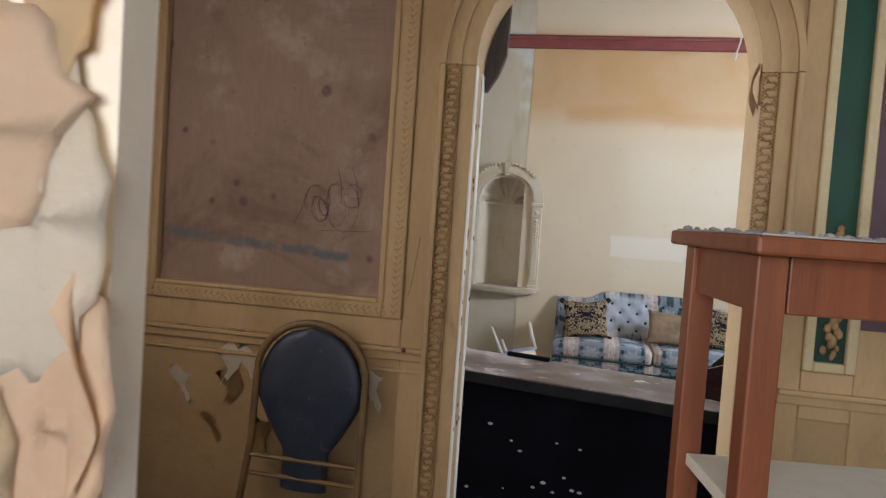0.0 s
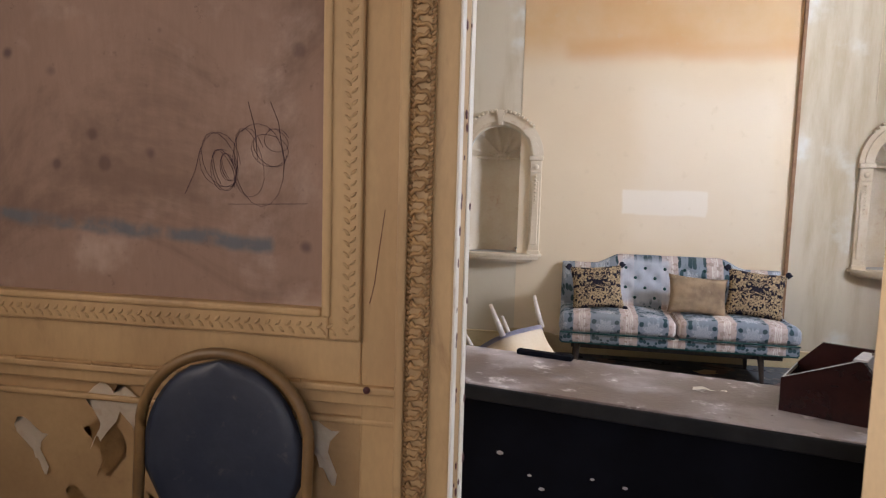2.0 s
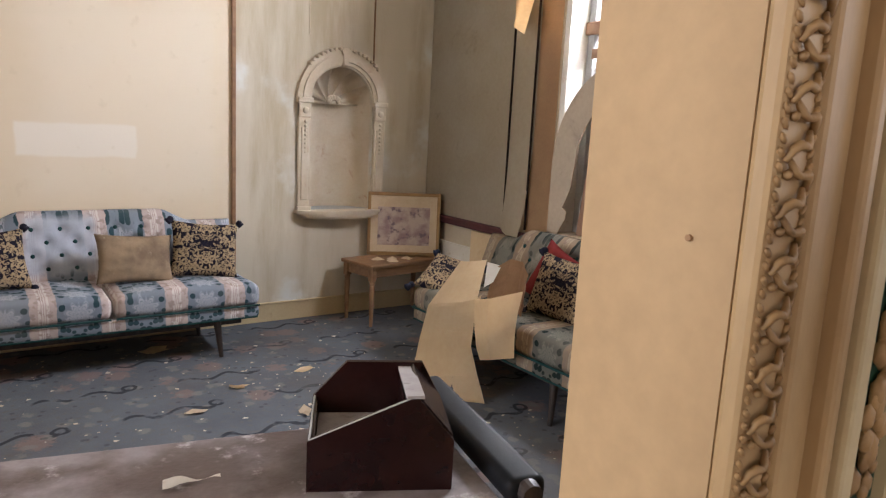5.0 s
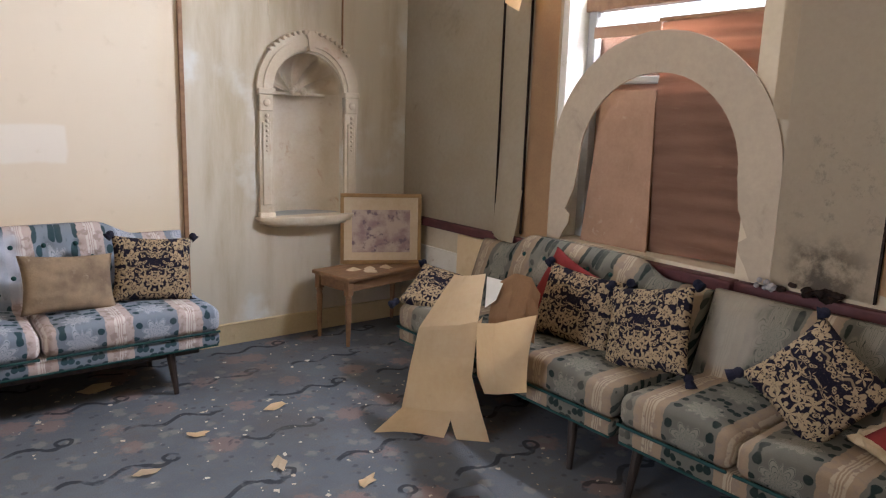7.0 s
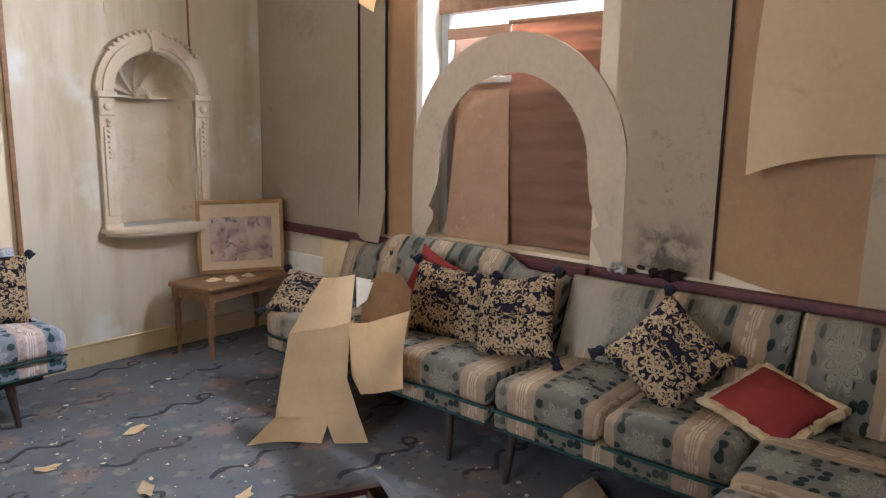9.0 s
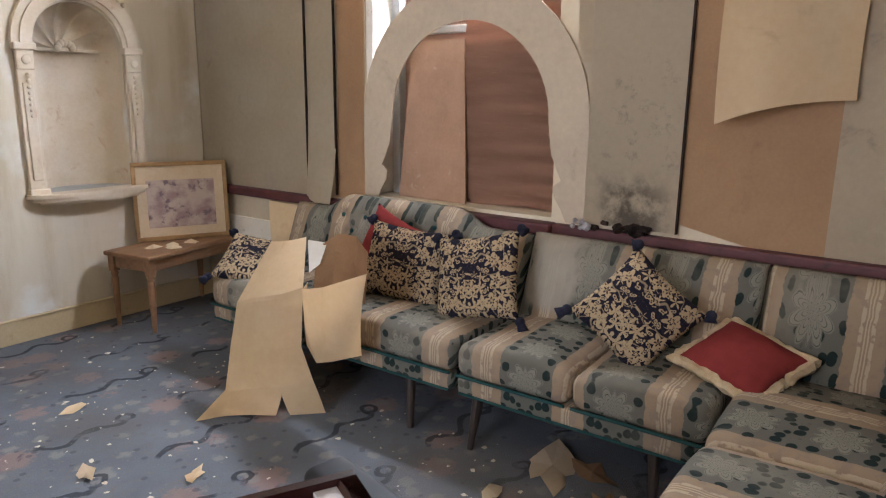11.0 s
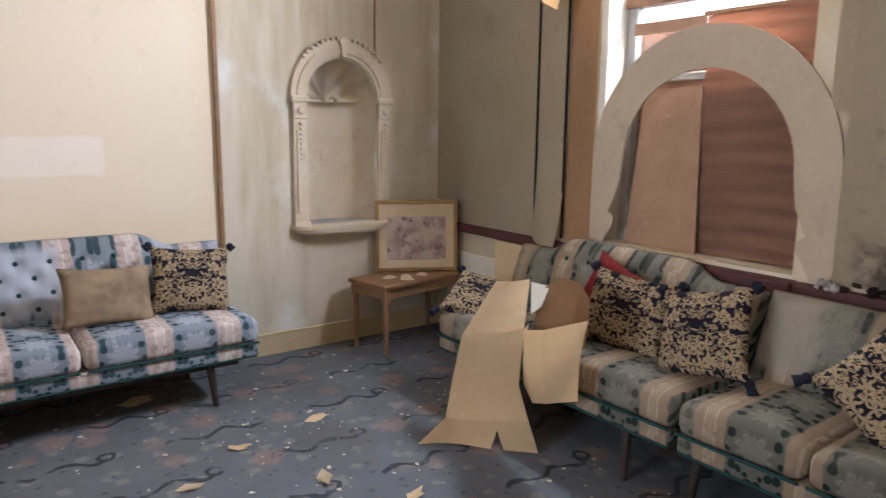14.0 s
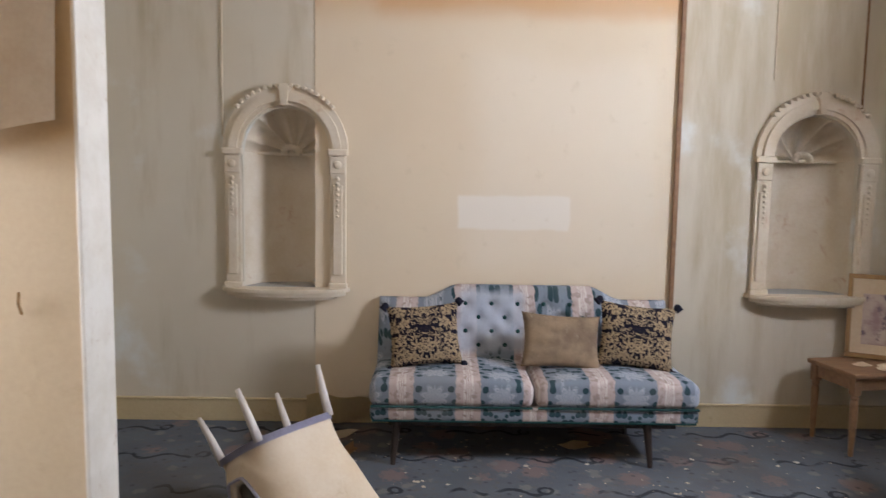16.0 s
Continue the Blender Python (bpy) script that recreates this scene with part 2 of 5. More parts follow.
def carpet_material():
    m, n, b = mat("patterned_carpet", 0.97, 0.05)
    x, y, z = n.sep()
    d = n.math("MULTIPLY", n.math("SUBTRACT", n.noise(5, 3), 0.5), 0.10)
    u, v = n.math("ADD", x, d), n.math("ADD", y, n.math("MULTIPLY", d, 0.8))
    row = n.math("FLOOR", n.math("DIVIDE", v, 0.42))
    uu = n.math("ADD", u, n.math("MULTIPLY", row, 0.37))
    vv = n.math("SUBTRACT", n.math("SUBTRACT", v, n.math("MULTIPLY", row, 0.42)), 0.21)
    cu = n.math("SUBTRACT", n.math("MULTIPLY", n.math("FRACT", n.math("DIVIDE", uu, 0.74)), 0.74), 0.37)
    wave = n.math("SUBTRACT", vv, n.math("MULTIPLY", n.math("SINE", n.math("MULTIPLY", cu, 26)), 0.032))
    line = n.math("MULTIPLY", n.step(n.math("ABSOLUTE", wave), 0.020, 0.012), n.step(n.math("ABSOLUTE", cu), 0.25, 0.22))
    rc = n.math("SQRT", n.math("ADD", n.math("POWER", n.math("SUBTRACT", cu, 0.24), 2.0), n.math("POWER", n.math("SUBTRACT", vv, 0.02), 2.0)))
    curl = n.step(n.math("ABSOLUTE", n.math("SUBTRACT", rc, 0.034)), 0.014, 0.008)
    k = n.math("MAXIMUM", line, curl)
    k = n.math("MULTIPLY", k, n.step(n.noise(7, 4), 0.36, 0.5))
    base = n.mix(n.noise(3, 6), (0.075, 0.086, 0.103), (0.165, 0.178, 0.20))
    base = n.mix(n.step(n.noise(22, 4), 0.5, 0.7), base, (0.13, 0.13, 0.135))
    vo = n.voronoi(3.6)
    frill = n.math("MULTIPLY", n.math("SUBTRACT", n.noise(26, 4, 0.7), 0.5), 0.55)
    flo = n.step(n.math("ADD", vo["Distance"], frill), 0.36, 0.22)
    base = n.mix(n.math("MULTIPLY", flo, 0.7), base, (0.24, 0.165, 0.15))
    base = n.mix(n.math("MULTIPLY", n.step(n.math("ADD", n.voronoi(7.5)["Distance"], frill), 0.30, 0.16), 0.7), base, (0.21, 0.20, 0.19))
    base = n.mix(n.math("MULTIPLY", n.step(n.voronoi(13)["Distance"], 0.20, 0.14), 0.5), base, (0.05, 0.055, 0.065))
    col = n.mix(n.math("MULTIPLY", k, 0.8), base, (0.022, 0.026, 0.034))
    damp = n.step(n.noise(1.1, 5), 0.48, 0.66)
    col = n.mix(n.math("MULTIPLY", damp, 0.45), col, (0.10, 0.09, 0.08))
    grit = n.step(n.noise(60, 5, 0.7), 0.62, 0.72)
    col = n.mix(n.math("MULTIPLY", grit, 0.5), col, (0.33, 0.31, 0.29))
    pile = n.noise(170, 3)
    col = n.mix(0.35, col, n.mix(pile, (0.2, 0.2, 0.2), (0.85, 0.85, 0.85)), "OVERLAY")
    n.put(b.inputs["Base Color"], col)
    n.bump(b, pile, 0.6, 0.008)
    return m


def dusty_top_material():
    m, n, b = mat("dusty_dark_worktop", 0.5, 0.4)
    k = n.step(n.noise(3.2, 8, 0.62), 0.40, 0.62)
    k2 = n.step(n.noise(9, 8, 0.7), 0.55, 0.72)
    col = n.mix(k, (0.085, 0.062, 0.058), (0.27, 0.24, 0.245))
    col = n.mix(k2, col, (0.60, 0.57, 0.59))
    col = n.mix(n.math("MULTIPLY", n.step(n.noise(1.7, 6, 0.6), 0.52, 0.66), 0.6), col, (0.50, 0.47, 0.49))
    col = n.mix(n.step(n.noise(24, 6, 0.7), 0.64, 0.74), col, (0.05, 0.04, 0.04))
    n.put(b.inputs["Base Color"], col)
    n.put(b.inputs["Roughness"], n.math("ADD", 0.35, n.math("MULTIPLY", k, 0.4)))
    n.bump(b, n.noise(60, 4), 0.3, 0.004)
    return m


def old_panel_material():
    m, n, b = mat("stained_panel_face", 0.75, 0.3)
    x, y, z = n.sep()
    col = n.mix(n.noise(2, 7, 0.6), (0.21, 0.135, 0.10), (0.33, 0.225, 0.175))
    v = n.voronoi(9)
    sp = n.step(n.math("ADD", v["Distance"], n.math("MULTIPLY", n.noise(4), 0.5)), 0.42, 0.30)
    col = n.mix(n.math("MULTIPLY", sp, 0.65), col, (0.05, 0.03, 0.04))
    col = n.mix(n.math("MULTIPLY", n.step(n.noise(5, 7), 0.52, 0.72), 0.75), col, (0.42, 0.315, 0.26))
    col = n.mix(n.math("MULTIPLY", n.step(n.noise(26, 7, 0.75), 0.60, 0.72), 0.55), col, (0.10, 0.06, 0.055))
    col = n.mix(n.math("MULTIPLY", n.step(n.noise(1.6, 8, 0.7, None, 1.0), 0.46, 0.66), 0.6), col, (0.13, 0.08, 0.06))
    zz = n.math("ADD", z, n.math("MULTIPLY", x, 0.07))
    smear = n.box(x, zz, -1.1, -0.16, 1.346, 1.376, 0.010, 0.018, 12)
    col = n.mix(n.math("MULTIPLY", smear, n.step(n.noise(18, 4), 0.25, 0.6)), col, (0.125, 0.13, 0.145))
    g = n.noise(50, 4, 0.6, n.scaled((1, 1, 0.25)))
    n.put(b.inputs["Base Color"], n.mix(0.3, col, n.mix(g, (0.25, 0.25, 0.25), (0.8, 0.8, 0.8)), "OVERLAY"))
    n.bump(b, g, 0.25, 0.003)
    return m


def print_material():
    m, n, b = mat("faded_print", 0.6, 0.3)
    col = n.mix(n.step(n.noise(9, 5), 0.4, 0.6), (0.34, 0.24, 0.24), (0.52, 0.43, 0.38))
    col = n.mix(n.step(n.noise(16, 6), 0.55, 0.65), col, (0.20, 0.15, 0.18))
    n.put(b.inputs["Base Color"], col)
    return m


M_MOULD = mouldy_board_material()
M_BACK, M_BAY, M_CARPET, M_PANEL, M_TOP, M_PRINT = back_wall_material(), bay_material(), carpet_material(), old_panel_material(), dusty_top_material(), print_material()
M_SOFA = fabric_material("floral_striped_upholstery", (0.36, 0.39, 0.46), (0.028, 0.06, 0.075), (0.19, 0.225, 0.275), (0.46, 0.38, 0.36), (0.60, 0.56, 0.54), grime=0.15, faded=(-0.40, 0.0, (0.33, 0.37, 0.45), (0.46, 0.49, 0.56)))
WORN_SET = ((0.185, 0.175, 0.145), (0.014, 0.023, 0.022), (0.11, 0.108, 0.09), (0.25, 0.185, 0.125), (0.36, 0.295, 0.21))
M_SOFA2 = fabric_material("faded_floral_upholstery", *WORN_SET, grime=0.35)
M_SOFA3 = fabric_material("faded_floral_upholstery_bleached", *WORN_SET, grime=0.35, faded=(-0.50, -0.24, (0.24, 0.22, 0.19), (0.36, 0.32, 0.26)))
M_SCROLL = scroll_material("scroll_cushion_cover", (0.012, 0.011, 0.020), (0.36, 0.28, 0.175))
M_TUFT = worn("faded_tufted_cloth", (0.44, 0.50, 0.58), (0.33, 0.38, 0.44), (0.55, 0.57, 0.60), 6, 0.95, 0.4, 0.08, 200)
M_TAN = worn("tan_brocade_cushion", (0.27, 0.20, 0.13), (0.16, 0.115, 0.08), (0.40, 0.33, 0.24), 8, 0.9, 0.4, 0.1, 120)
M_RED = worn("faded_red_velvet", (0.17, 0.026, 0.026), (0.22, 0.038, 0.036), (0.13, 0.022, 0.022), 4, 0.95, 0.3, 0.1, 150)
M_FRINGE = worn("cream_fringe", (0.52, 0.42, 0.28), (0.40, 0.31, 0.19), None, 20, 0.95, 0.8, 0.1, 200)
M_GREEN = worn("dark_green_piping", (0.012, 0.045, 0.045), (0.02, 0.06, 0.06), None, 9, 0.9, 0.3)
M_NAVY = worn("navy_tassel", (0.008, 0.009, 0.02), (0.02, 0.02, 0.035), None, 30, 0.95, 0.5)
M_DARKWOOD = worn("dark_stained_wood", (0.022, 0.016, 0.014), (0.05, 0.035, 0.028), None, 6, 0.5, 0.15, 0.4, 40, streak=(6, 6, 0.6))
M_MAHOG = worn("dark_mahogany_box", (0.013, 0.0045, 0.005), (0.022, 0.007, 0.006), (0.008, 0.004, 0.004), 5, 0.25, 0.08, 0.3, 40)
M_BLACK = worn("black_bar_front", (0.003, 0.0032, 0.005), (0.005, 0.0055, 0.009), None, 3, 0.8, 0.1, 0.04)
M_DUST = worn("grey_dust", (0.40, 0.38, 0.38), (0.28, 0.26, 0.27), (0.12, 0.10, 0.10), 8, 0.95, 0.4)
M_ORANGE = worn("orange_varnished_wood", (0.22, 0.07, 0.025), (0.16, 0.048, 0.02), (0.11, 0.036, 0.02), 4, 0.45, 0.15, 0.45, 50, streak=(6, 6, 0.5))
M_TABLE = worn("brown_table_wood", (0.27, 0.155, 0.08), (0.20, 0.11, 0.06), (0.34, 0.22, 0.13), 5, 0.55, 0.15, 0.35, 60, streak=(1, 5, 5))
M_CREAM = worn("cream_gloss_joinery", (0.46, 0.315, 0.155), (0.36, 0.235, 0.115), (0.28, 0.17, 0.085), 2.2, 0.5, 0.1, 0.4, 45, streak=(2, 2, 0.7))
M_CARVE = worn("gilded_carving", (0.38, 0.235, 0.10), (0.24, 0.14, 0.06), (0.14, 0.08, 0.04), 12, 0.55, 0.3, 0.4, 80)
M_REVEAL = worn("cream_painted_reveal", (0.46, 0.315, 0.165), (0.41, 0.275, 0.14), (0.36, 0.235, 0.115), 1.6, 0.6, 0.08, 0.3, 40)
M_WHITE = worn("chipped_white_edge", (0.76, 0.73, 0.66), (0.66, 0.62, 0.54), (0.45, 0.34, 0.24), 6, 0.6, 0.2, 0.3, 40)
M_LOWER = worn("peeling_lower_panel", (0.40, 0.275, 0.14), (0.33, 0.215, 0.11), (0.22, 0.14, 0.09), 3, 0.75, 0.15)
M_PAPER = worn("cream_card", (0.74, 0.58, 0.37), (0.69, 0.52, 0.31), (0.60, 0.43, 0.25), 2, 0.8, 0.08, 0.2, 30)
M_PAPERB = worn("brown_card_back", (0.36, 0.22, 0.12), (0.29, 0.17, 0.09), None, 3, 0.85, 0.08)
M_SHEET = worn("aged_wallpaper", (0.56, 0.47, 0.33), (0.62, 0.55, 0.43), (0.42, 0.34, 0.23), 1.4, 0.85, 0.1, 0.2, 35, dots=False)
M_GREYSHEET = worn("mouldy_lining_paper", (0.62, 0.51, 0.36), (0.54, 0.44, 0.31), (0.27, 0.22, 0.18), 1.5, 0.85, 0.12, 0.2, 35)
M_HARDBOARD = worn("orange_hardboard", (0.58, 0.37, 0.20), (0.50, 0.31, 0.17), (0.42, 0.26, 0.15), 1.7, 0.7, 0.08, 0.25, 70)
M_RAIL = worn("oxblood_painted_rail", (0.095, 0.03, 0.032), (0.065, 0.022, 0.025), (0.03, 0.015, 0.015), 6, 0.55, 0.15, 0.35)
M_PICRAIL = worn("dusky_red_picture_rail", (0.25, 0.075, 0.07), (0.20, 0.06, 0.06), (0.32, 0.14, 0.12), 5, 0.7, 0.1)
M_CHAR = worn("charred_timber", (0.012, 0.009, 0.008), (0.04, 0.025, 0.02), (0.10, 0.08, 0.07), 14, 0.95, 0.8, 0.1, 60)
M_PLASTER = worn("white_moulded_plaster", (0.66, 0.59, 0.48), (0.60, 0.51, 0.38), (0.52, 0.38, 0.27), 4, 0.75, 0.2, 0.25, 50)
M_SKIRT = worn("cream_skirting_paint", (0.56, 0.46, 0.28), (0.50, 0.40, 0.24), (0.38, 0.28, 0.16), 2, 0.6, 0.1)
M_CEIL = worn("aged_ceiling_paint", (0.60, 0.53, 0.40), (0.66, 0.60, 0.49), (0.48, 0.39, 0.26), 1.3, 0.9, 0.1)
M_PURPLE = worn("mauve_wall_paint", (0.115, 0.075, 0.09), (0.09, 0.06, 0.075), (0.15, 0.10, 0.10), 2, 0.8, 0.15)
M_HALL = worn("hall_wall_paint", (0.42, 0.33, 0.22), (0.34, 0.26, 0.17), None, 1.5, 0.85, 0.1)
M_PEEL = worn("peeling_cream_paint", (0.80, 0.71, 0.57), (0.78, 0.71, 0.62), (0.68, 0.50, 0.33), 5, 0.8, 0.35)
M_EMERALD = worn("dark_green_panel", (0.012, 0.06, 0.035), (0.01, 0.045, 0.028), (0.03, 0.03, 0.025), 3, 0.5, 0.1, 0.4)
M_BLIND = worn("russet_blind_cloth", (0.38, 0.22, 0.15), (0.33, 0.185, 0.125), (0.44, 0.27, 0.18), 3, 0.9, 0.2, 0.1, 90, streak=(1, 1, 6))
M_CHIPB = worn("pale_chipboard", (0.36, 0.225, 0.15), (0.30, 0.185, 0.12), (0.44, 0.33, 0.25), 5, 0.85, 0.2)
M_GREYPAINT = worn("grey_window_frame_paint", (0.42, 0.42, 0.40), (0.34, 0.34, 0.33), None, 4, 0.6, 0.15)
M_BLUE = worn("blue_vinyl_upholstery", (0.022, 0.030, 0.054), (0.034, 0.042, 0.066), (0.10, 0.095, 0.095), 9, 0.42, 0.15, 0.45, 60)
M_BRASS = worn("tarnished_gold_tube", (0.20, 0.12, 0.045), (0.13, 0.08, 0.035), None, 9, 0.45, 0.1, 0.5, 60)
M_CREAMCLOTH = worn("cream_vinyl_upholstery", (0.70, 0.60, 0.46), (0.66, 0.54, 0.38), (0.52, 0.38, 0.22), 3, 0.6, 0.08, 0.3, 60)
M_LEG = worn("white_painted_leg", (0.66, 0.63, 0.60), (0.56, 0.52, 0.50), None, 8, 0.5, 0.1)
M_PIPE = worn("lilac_grey_piping", (0.44, 0.44, 0.56), (0.36, 0.36, 0.48), None, 8, 0.8, 0.2)
M_GILT = worn("thin_gilt_frame", (0.36, 0.22, 0.09), (0.26, 0.16, 0.07), None, 9, 0.45, 0.1, 0.5)
M_MOUNT = worn("foxed_picture_mount", (0.64, 0.53, 0.38), (0.58, 0.46, 0.31), None, 5, 0.85, 0.05)
M_INK = worn("dark_ink", (0.07, 0.04, 0.055), (0.10, 0.06, 0.07), None, 20, 0.7, 0.05)
M_FLECK = worn("plaster_flake", (0.58, 0.52, 0.42), (0.46, 0.38, 0.28), (0.70, 0.68, 0.64), 3, 0.9, 0.2)
M_RUBBER = worn("black_bar_rail", (0.006, 0.0065, 0.008), (0.014, 0.014, 0.016), None, 6, 0.6, 0.08, 0.15)
M_CABLE = worn("pale_cable", (0.6, 0.56, 0.5), (0.5, 0.45, 0.4), None, 9, 0.6, 0.05)
M_GROUND = worn("far_ground", (0.12, 0.13, 0.07), (0.16, 0.15, 0.10), None, 0.2, 0.95, 0.1)
mg, ng, bg = mat("window_glass", 0.05, 0.5)
bg.inputs["Transmission Weight"].default_value = 1.0
bg.inputs["Base Color"].default_value = (0.95, 0.97, 0.96, 1)
M_GLASS = mg
mb, nb, bb = mat("overcast_sky_glow", 1.0, 0.0)
bb.inputs["Base Color"].default_value = (0, 0, 0, 1)
bb.inputs["Emission Color"].default_value = (0.95, 0.98, 1.0, 1)
bb.inputs["Emission Strength"].default_value = 2.2
M_SKYGLOW = mb
M_BOARD = worn("buff_arched_board", (0.45, 0.375, 0.285), (0.41, 0.34, 0.26), (0.29, 0.24, 0.18), 1.6, 0.85, 0.1, 0.2, 35)
M_PIER = worn("cream_pier_paint", (0.60, 0.48, 0.32), (0.55, 0.43, 0.27), (0.48, 0.36, 0.21), 1.6, 0.7, 0.08, 0.3, 40)


# ---- mesh helpers ----
def part(name, bm, material, parent=None, label="", smooth=False):
    me = bpy.data.meshes.new(name)
    bmesh.ops.recalc_face_normals(bm, faces=bm.faces)
    bm.to_mesh(me)
    bm.free()
    me.materials.append(material)
    if smooth:
        me.shade_smooth()
    ob = new(name, me)
    if parent is not None:
        ob.parent = parent
    if label:
        ob["label"] = label
    return ob


def structure(name, bm, material, label, category, parent=None, smooth=False):
    return tagged(part(name, bm, material, parent, "", smooth), label, category, kind="structure")


def thing(name, m, label, category, group=""):
    ob = new(name)
    ob.matrix_world = m
    ob.empty_display_size = 0.1
    return tagged(ob, label, category, group)


def box(bm, x0, x1, y0, y1, z0, z1, bevel=0.0, seg=2, m=None):
    r = bmesh.ops.create_cube(bm, size=1)
    vs = r["verts"]
    for v in vs:
        v.co = Vector((x0 + (v.co.x + 0.5) * (x1 - x0), y0 + (v.co.y + 0.5) * (y1 - y0), z0 + (v.co.z + 0.5) * (z1 - z0)))
    if bevel:
        es = list({e for v in vs for e in v.link_edges})
        out = bmesh.ops.bevel(bm, geom=es, offset=bevel, segments=seg, affect="EDGES", profile=0.5)
        vs = list({v for f in out["faces"] for v in f.verts} | {v for v in vs if v.is_valid})
    if m is not None:
        bmesh.ops.transform(bm, matrix=m, verts=[v for v in vs if v.is_valid])
    return bm


def boxm(*a, **k):
    return box(bmesh.new(), *a, **k)


def tube(bm, a, b, r0, r1=None, n=10, caps=True):
    a, b = Vector(a), Vector(b)
    d = b - a
    r1 = r0 if r1 is None else r1
    m = Matrix.Translation((a + b) / 2) @ d.to_track_quat("Z", "Y").to_matrix().to_4x4()
    bmesh.ops.create_cone(bm, cap_ends=caps, segments=n, radius1=r0, radius2=r1, depth=d.length, matrix=m)
    return bm


def sweep(bm, pts, r, n=8, closed=False):
    """A round tube along a line of points."""
    pts = [Vector(p) for p in pts]
    rings, k = [], len(pts)
    for i, p in enumerate(pts):
        d = (pts[(i + 1) % k] - pts[i - 1]) if closed else (pts[min(i + 1, k - 1)] - pts[max(i - 1, 0)])
        q = d.to_track_quat("Z", "Y")
        rr = r[i] if isinstance(r, (list, tuple)) else r
        rings.append([bm.verts.new(p + q @ Vector((rr * math.cos(2 * math.pi * j / n), rr * math.sin(2 * math.pi * j / n), 0))) for j in range(n)])
    for i in range(k if closed else k - 1):
        a, b = rings[i], rings[(i + 1) % k]
        for j in range(n):
            bm.faces.new((a[j], a[(j + 1) % n], b[(j + 1) % n], b[j]))
    if not closed:
        bm.faces.new(rings[0])
        bm.faces.new(rings[-1])
    return bm


def prism(bm, pts, h, m=None):
    """A flat outline in x and z, given depth h along y."""
    a = [bm.verts.new((x, 0, z)) for x, z in pts]
    b = [bm.verts.new((x, h, z)) for x, z in pts]
    bm.faces.new(a)
    bm.faces.new(b[::-1])
    for i in range(len(pts)):
        j = (i + 1) % len(pts)
        bm.faces.new((a[i], b[i], b[j], a[j]))
    if m is not None:
        bmesh.ops.transform(bm, matrix=m, verts=a + b)
    return bm


def band(bm, inner, outer, y0, y1):
    """A solid strip between two lines in x and z, from y0 to y1."""
    rows = [[bm.verts.new((x, y, z)) for x, z in line] for y in (y0, y1) for line in (inner, outer)]
    a, b, c, d = rows
    for i in range(len(inner) - 1):
        for p, q in ((a, b), (b, d), (d, c), (c, a)):
            bm.faces.new((p[i], p[i + 1], q[i + 1], q[i]))
    for i in (0, -1):
        bm.faces.new((a[i], b[i], d[i], c[i]))
    return bm


def arc(cx, zs, r, n=28, a0=180, a1=0):
    return [(cx + r * math.cos(radians(a0 + (a1 - a0) * i / n)), zs + r * math.sin(radians(a0 + (a1 - a0) * i / n))) for i in range(n + 1)]


def arched_wall(bm, x0, x1, z1, cx, r, zs, zb, y0, y1, n=28):
    """A wall in x and z with an arched hole through it; zb is the hole's lower edge."""
    hole = [(cx - r, zb)] + arc(cx, zs, r, n) + [(cx + r, zb)]
    out = [(x0, zb)] + [(x0 + (x1 - x0) * i / n, z1) for i in range(n + 1)] + [(x1, zb)]
    band(bm, hole, out, y0, y1)
    if zb > 0.01:
        box(bm, x0, x1, y0, y1, 0, zb)
    return bm


def sheet(bm, fn, nu, nv, thick=0.0):
    """A surface of nu by nv cells from fn(u, v), with both in 0..1."""
    g = [[bm.verts.new(fn(i / nu, j / nv)) for j in range(nv + 1)] for i in range(nu + 1)]
    fs = [bm.faces.new((g[i][j], g[i + 1][j], g[i + 1][j + 1], g[i][j + 1])) for i in range(nu) for j in range(nv)]
    if thick:
        bmesh.ops.solidify(bm, geom=fs, thickness=thick)
    return bm


# ---- structure ----
H = 3.9
structure("floor", boxm(-3.2, 4.3, -2.3, 7.5, -0.12, 0), M_CARPET, "worn blue-grey patterned carpet strewn with flakes", "floor")
structure("ceiling", boxm(-3.2, 4.4, 2.45, 7.5, H, H + 0.15), M_CEIL, "aged cream painted lounge ceiling", "ceiling")
structure("ceiling_hall", boxm(-3.2, 4.4, -2.3, 2.36, 3.0, 3.15), M_CEIL, "aged cream painted hall ceiling", "ceiling")
structure("wall_back", boxm(0.03, 2.275, 7.10, 7.45, 0, H), M_BACK, "cream plaster wall with orange damp stain", "wall")
for name, x0, x1, cx in (("wall_bay_left", -1.3, 0.03, -0.15), ("wall_bay_right", 2.275, 3.97, 3.145)):
    bm = bmesh.new()
    arched_wall(bm, x0, x1, H, cx, 0.27, 1.71, 0.85, 7.104, 7.15)
    structure(name, bm, M_BAY, "pale damp-stained plaster wall around an alcove", "wall")
structure("wall_outer", boxm(-1.3, 3.97, 7.46, 7.5, 0, H), M_BAY, "plain outer wall behind the alcoves", "wall")
structure("wall_left", boxm(-1.45, -1.3, 4.9, 7.5, 0, H), M_BAY, "pale damp-stained side wall", "wall")
structure("wall_pier", boxm(-3.2, -0.285, 4.85, 5.03, 0, H), M_PIER, "cream painted projecting wall", "wall")
structure("trim_pier_edge", boxm(-0.285, -0.27, 4.845, 5.035, 0, H, 0.004), M_WHITE, "white edge trim of the projecting wall", "trim")
bm = bmesh.new()
box(bm, -3.3, -3.2, -2.3, 2.9, 0, H)
box(bm, -3.3, -3.2, 4.5, 5.03, 0, H)
box(bm, -3.3, -3.2, 2.9, 4.5, 0, 0.9)
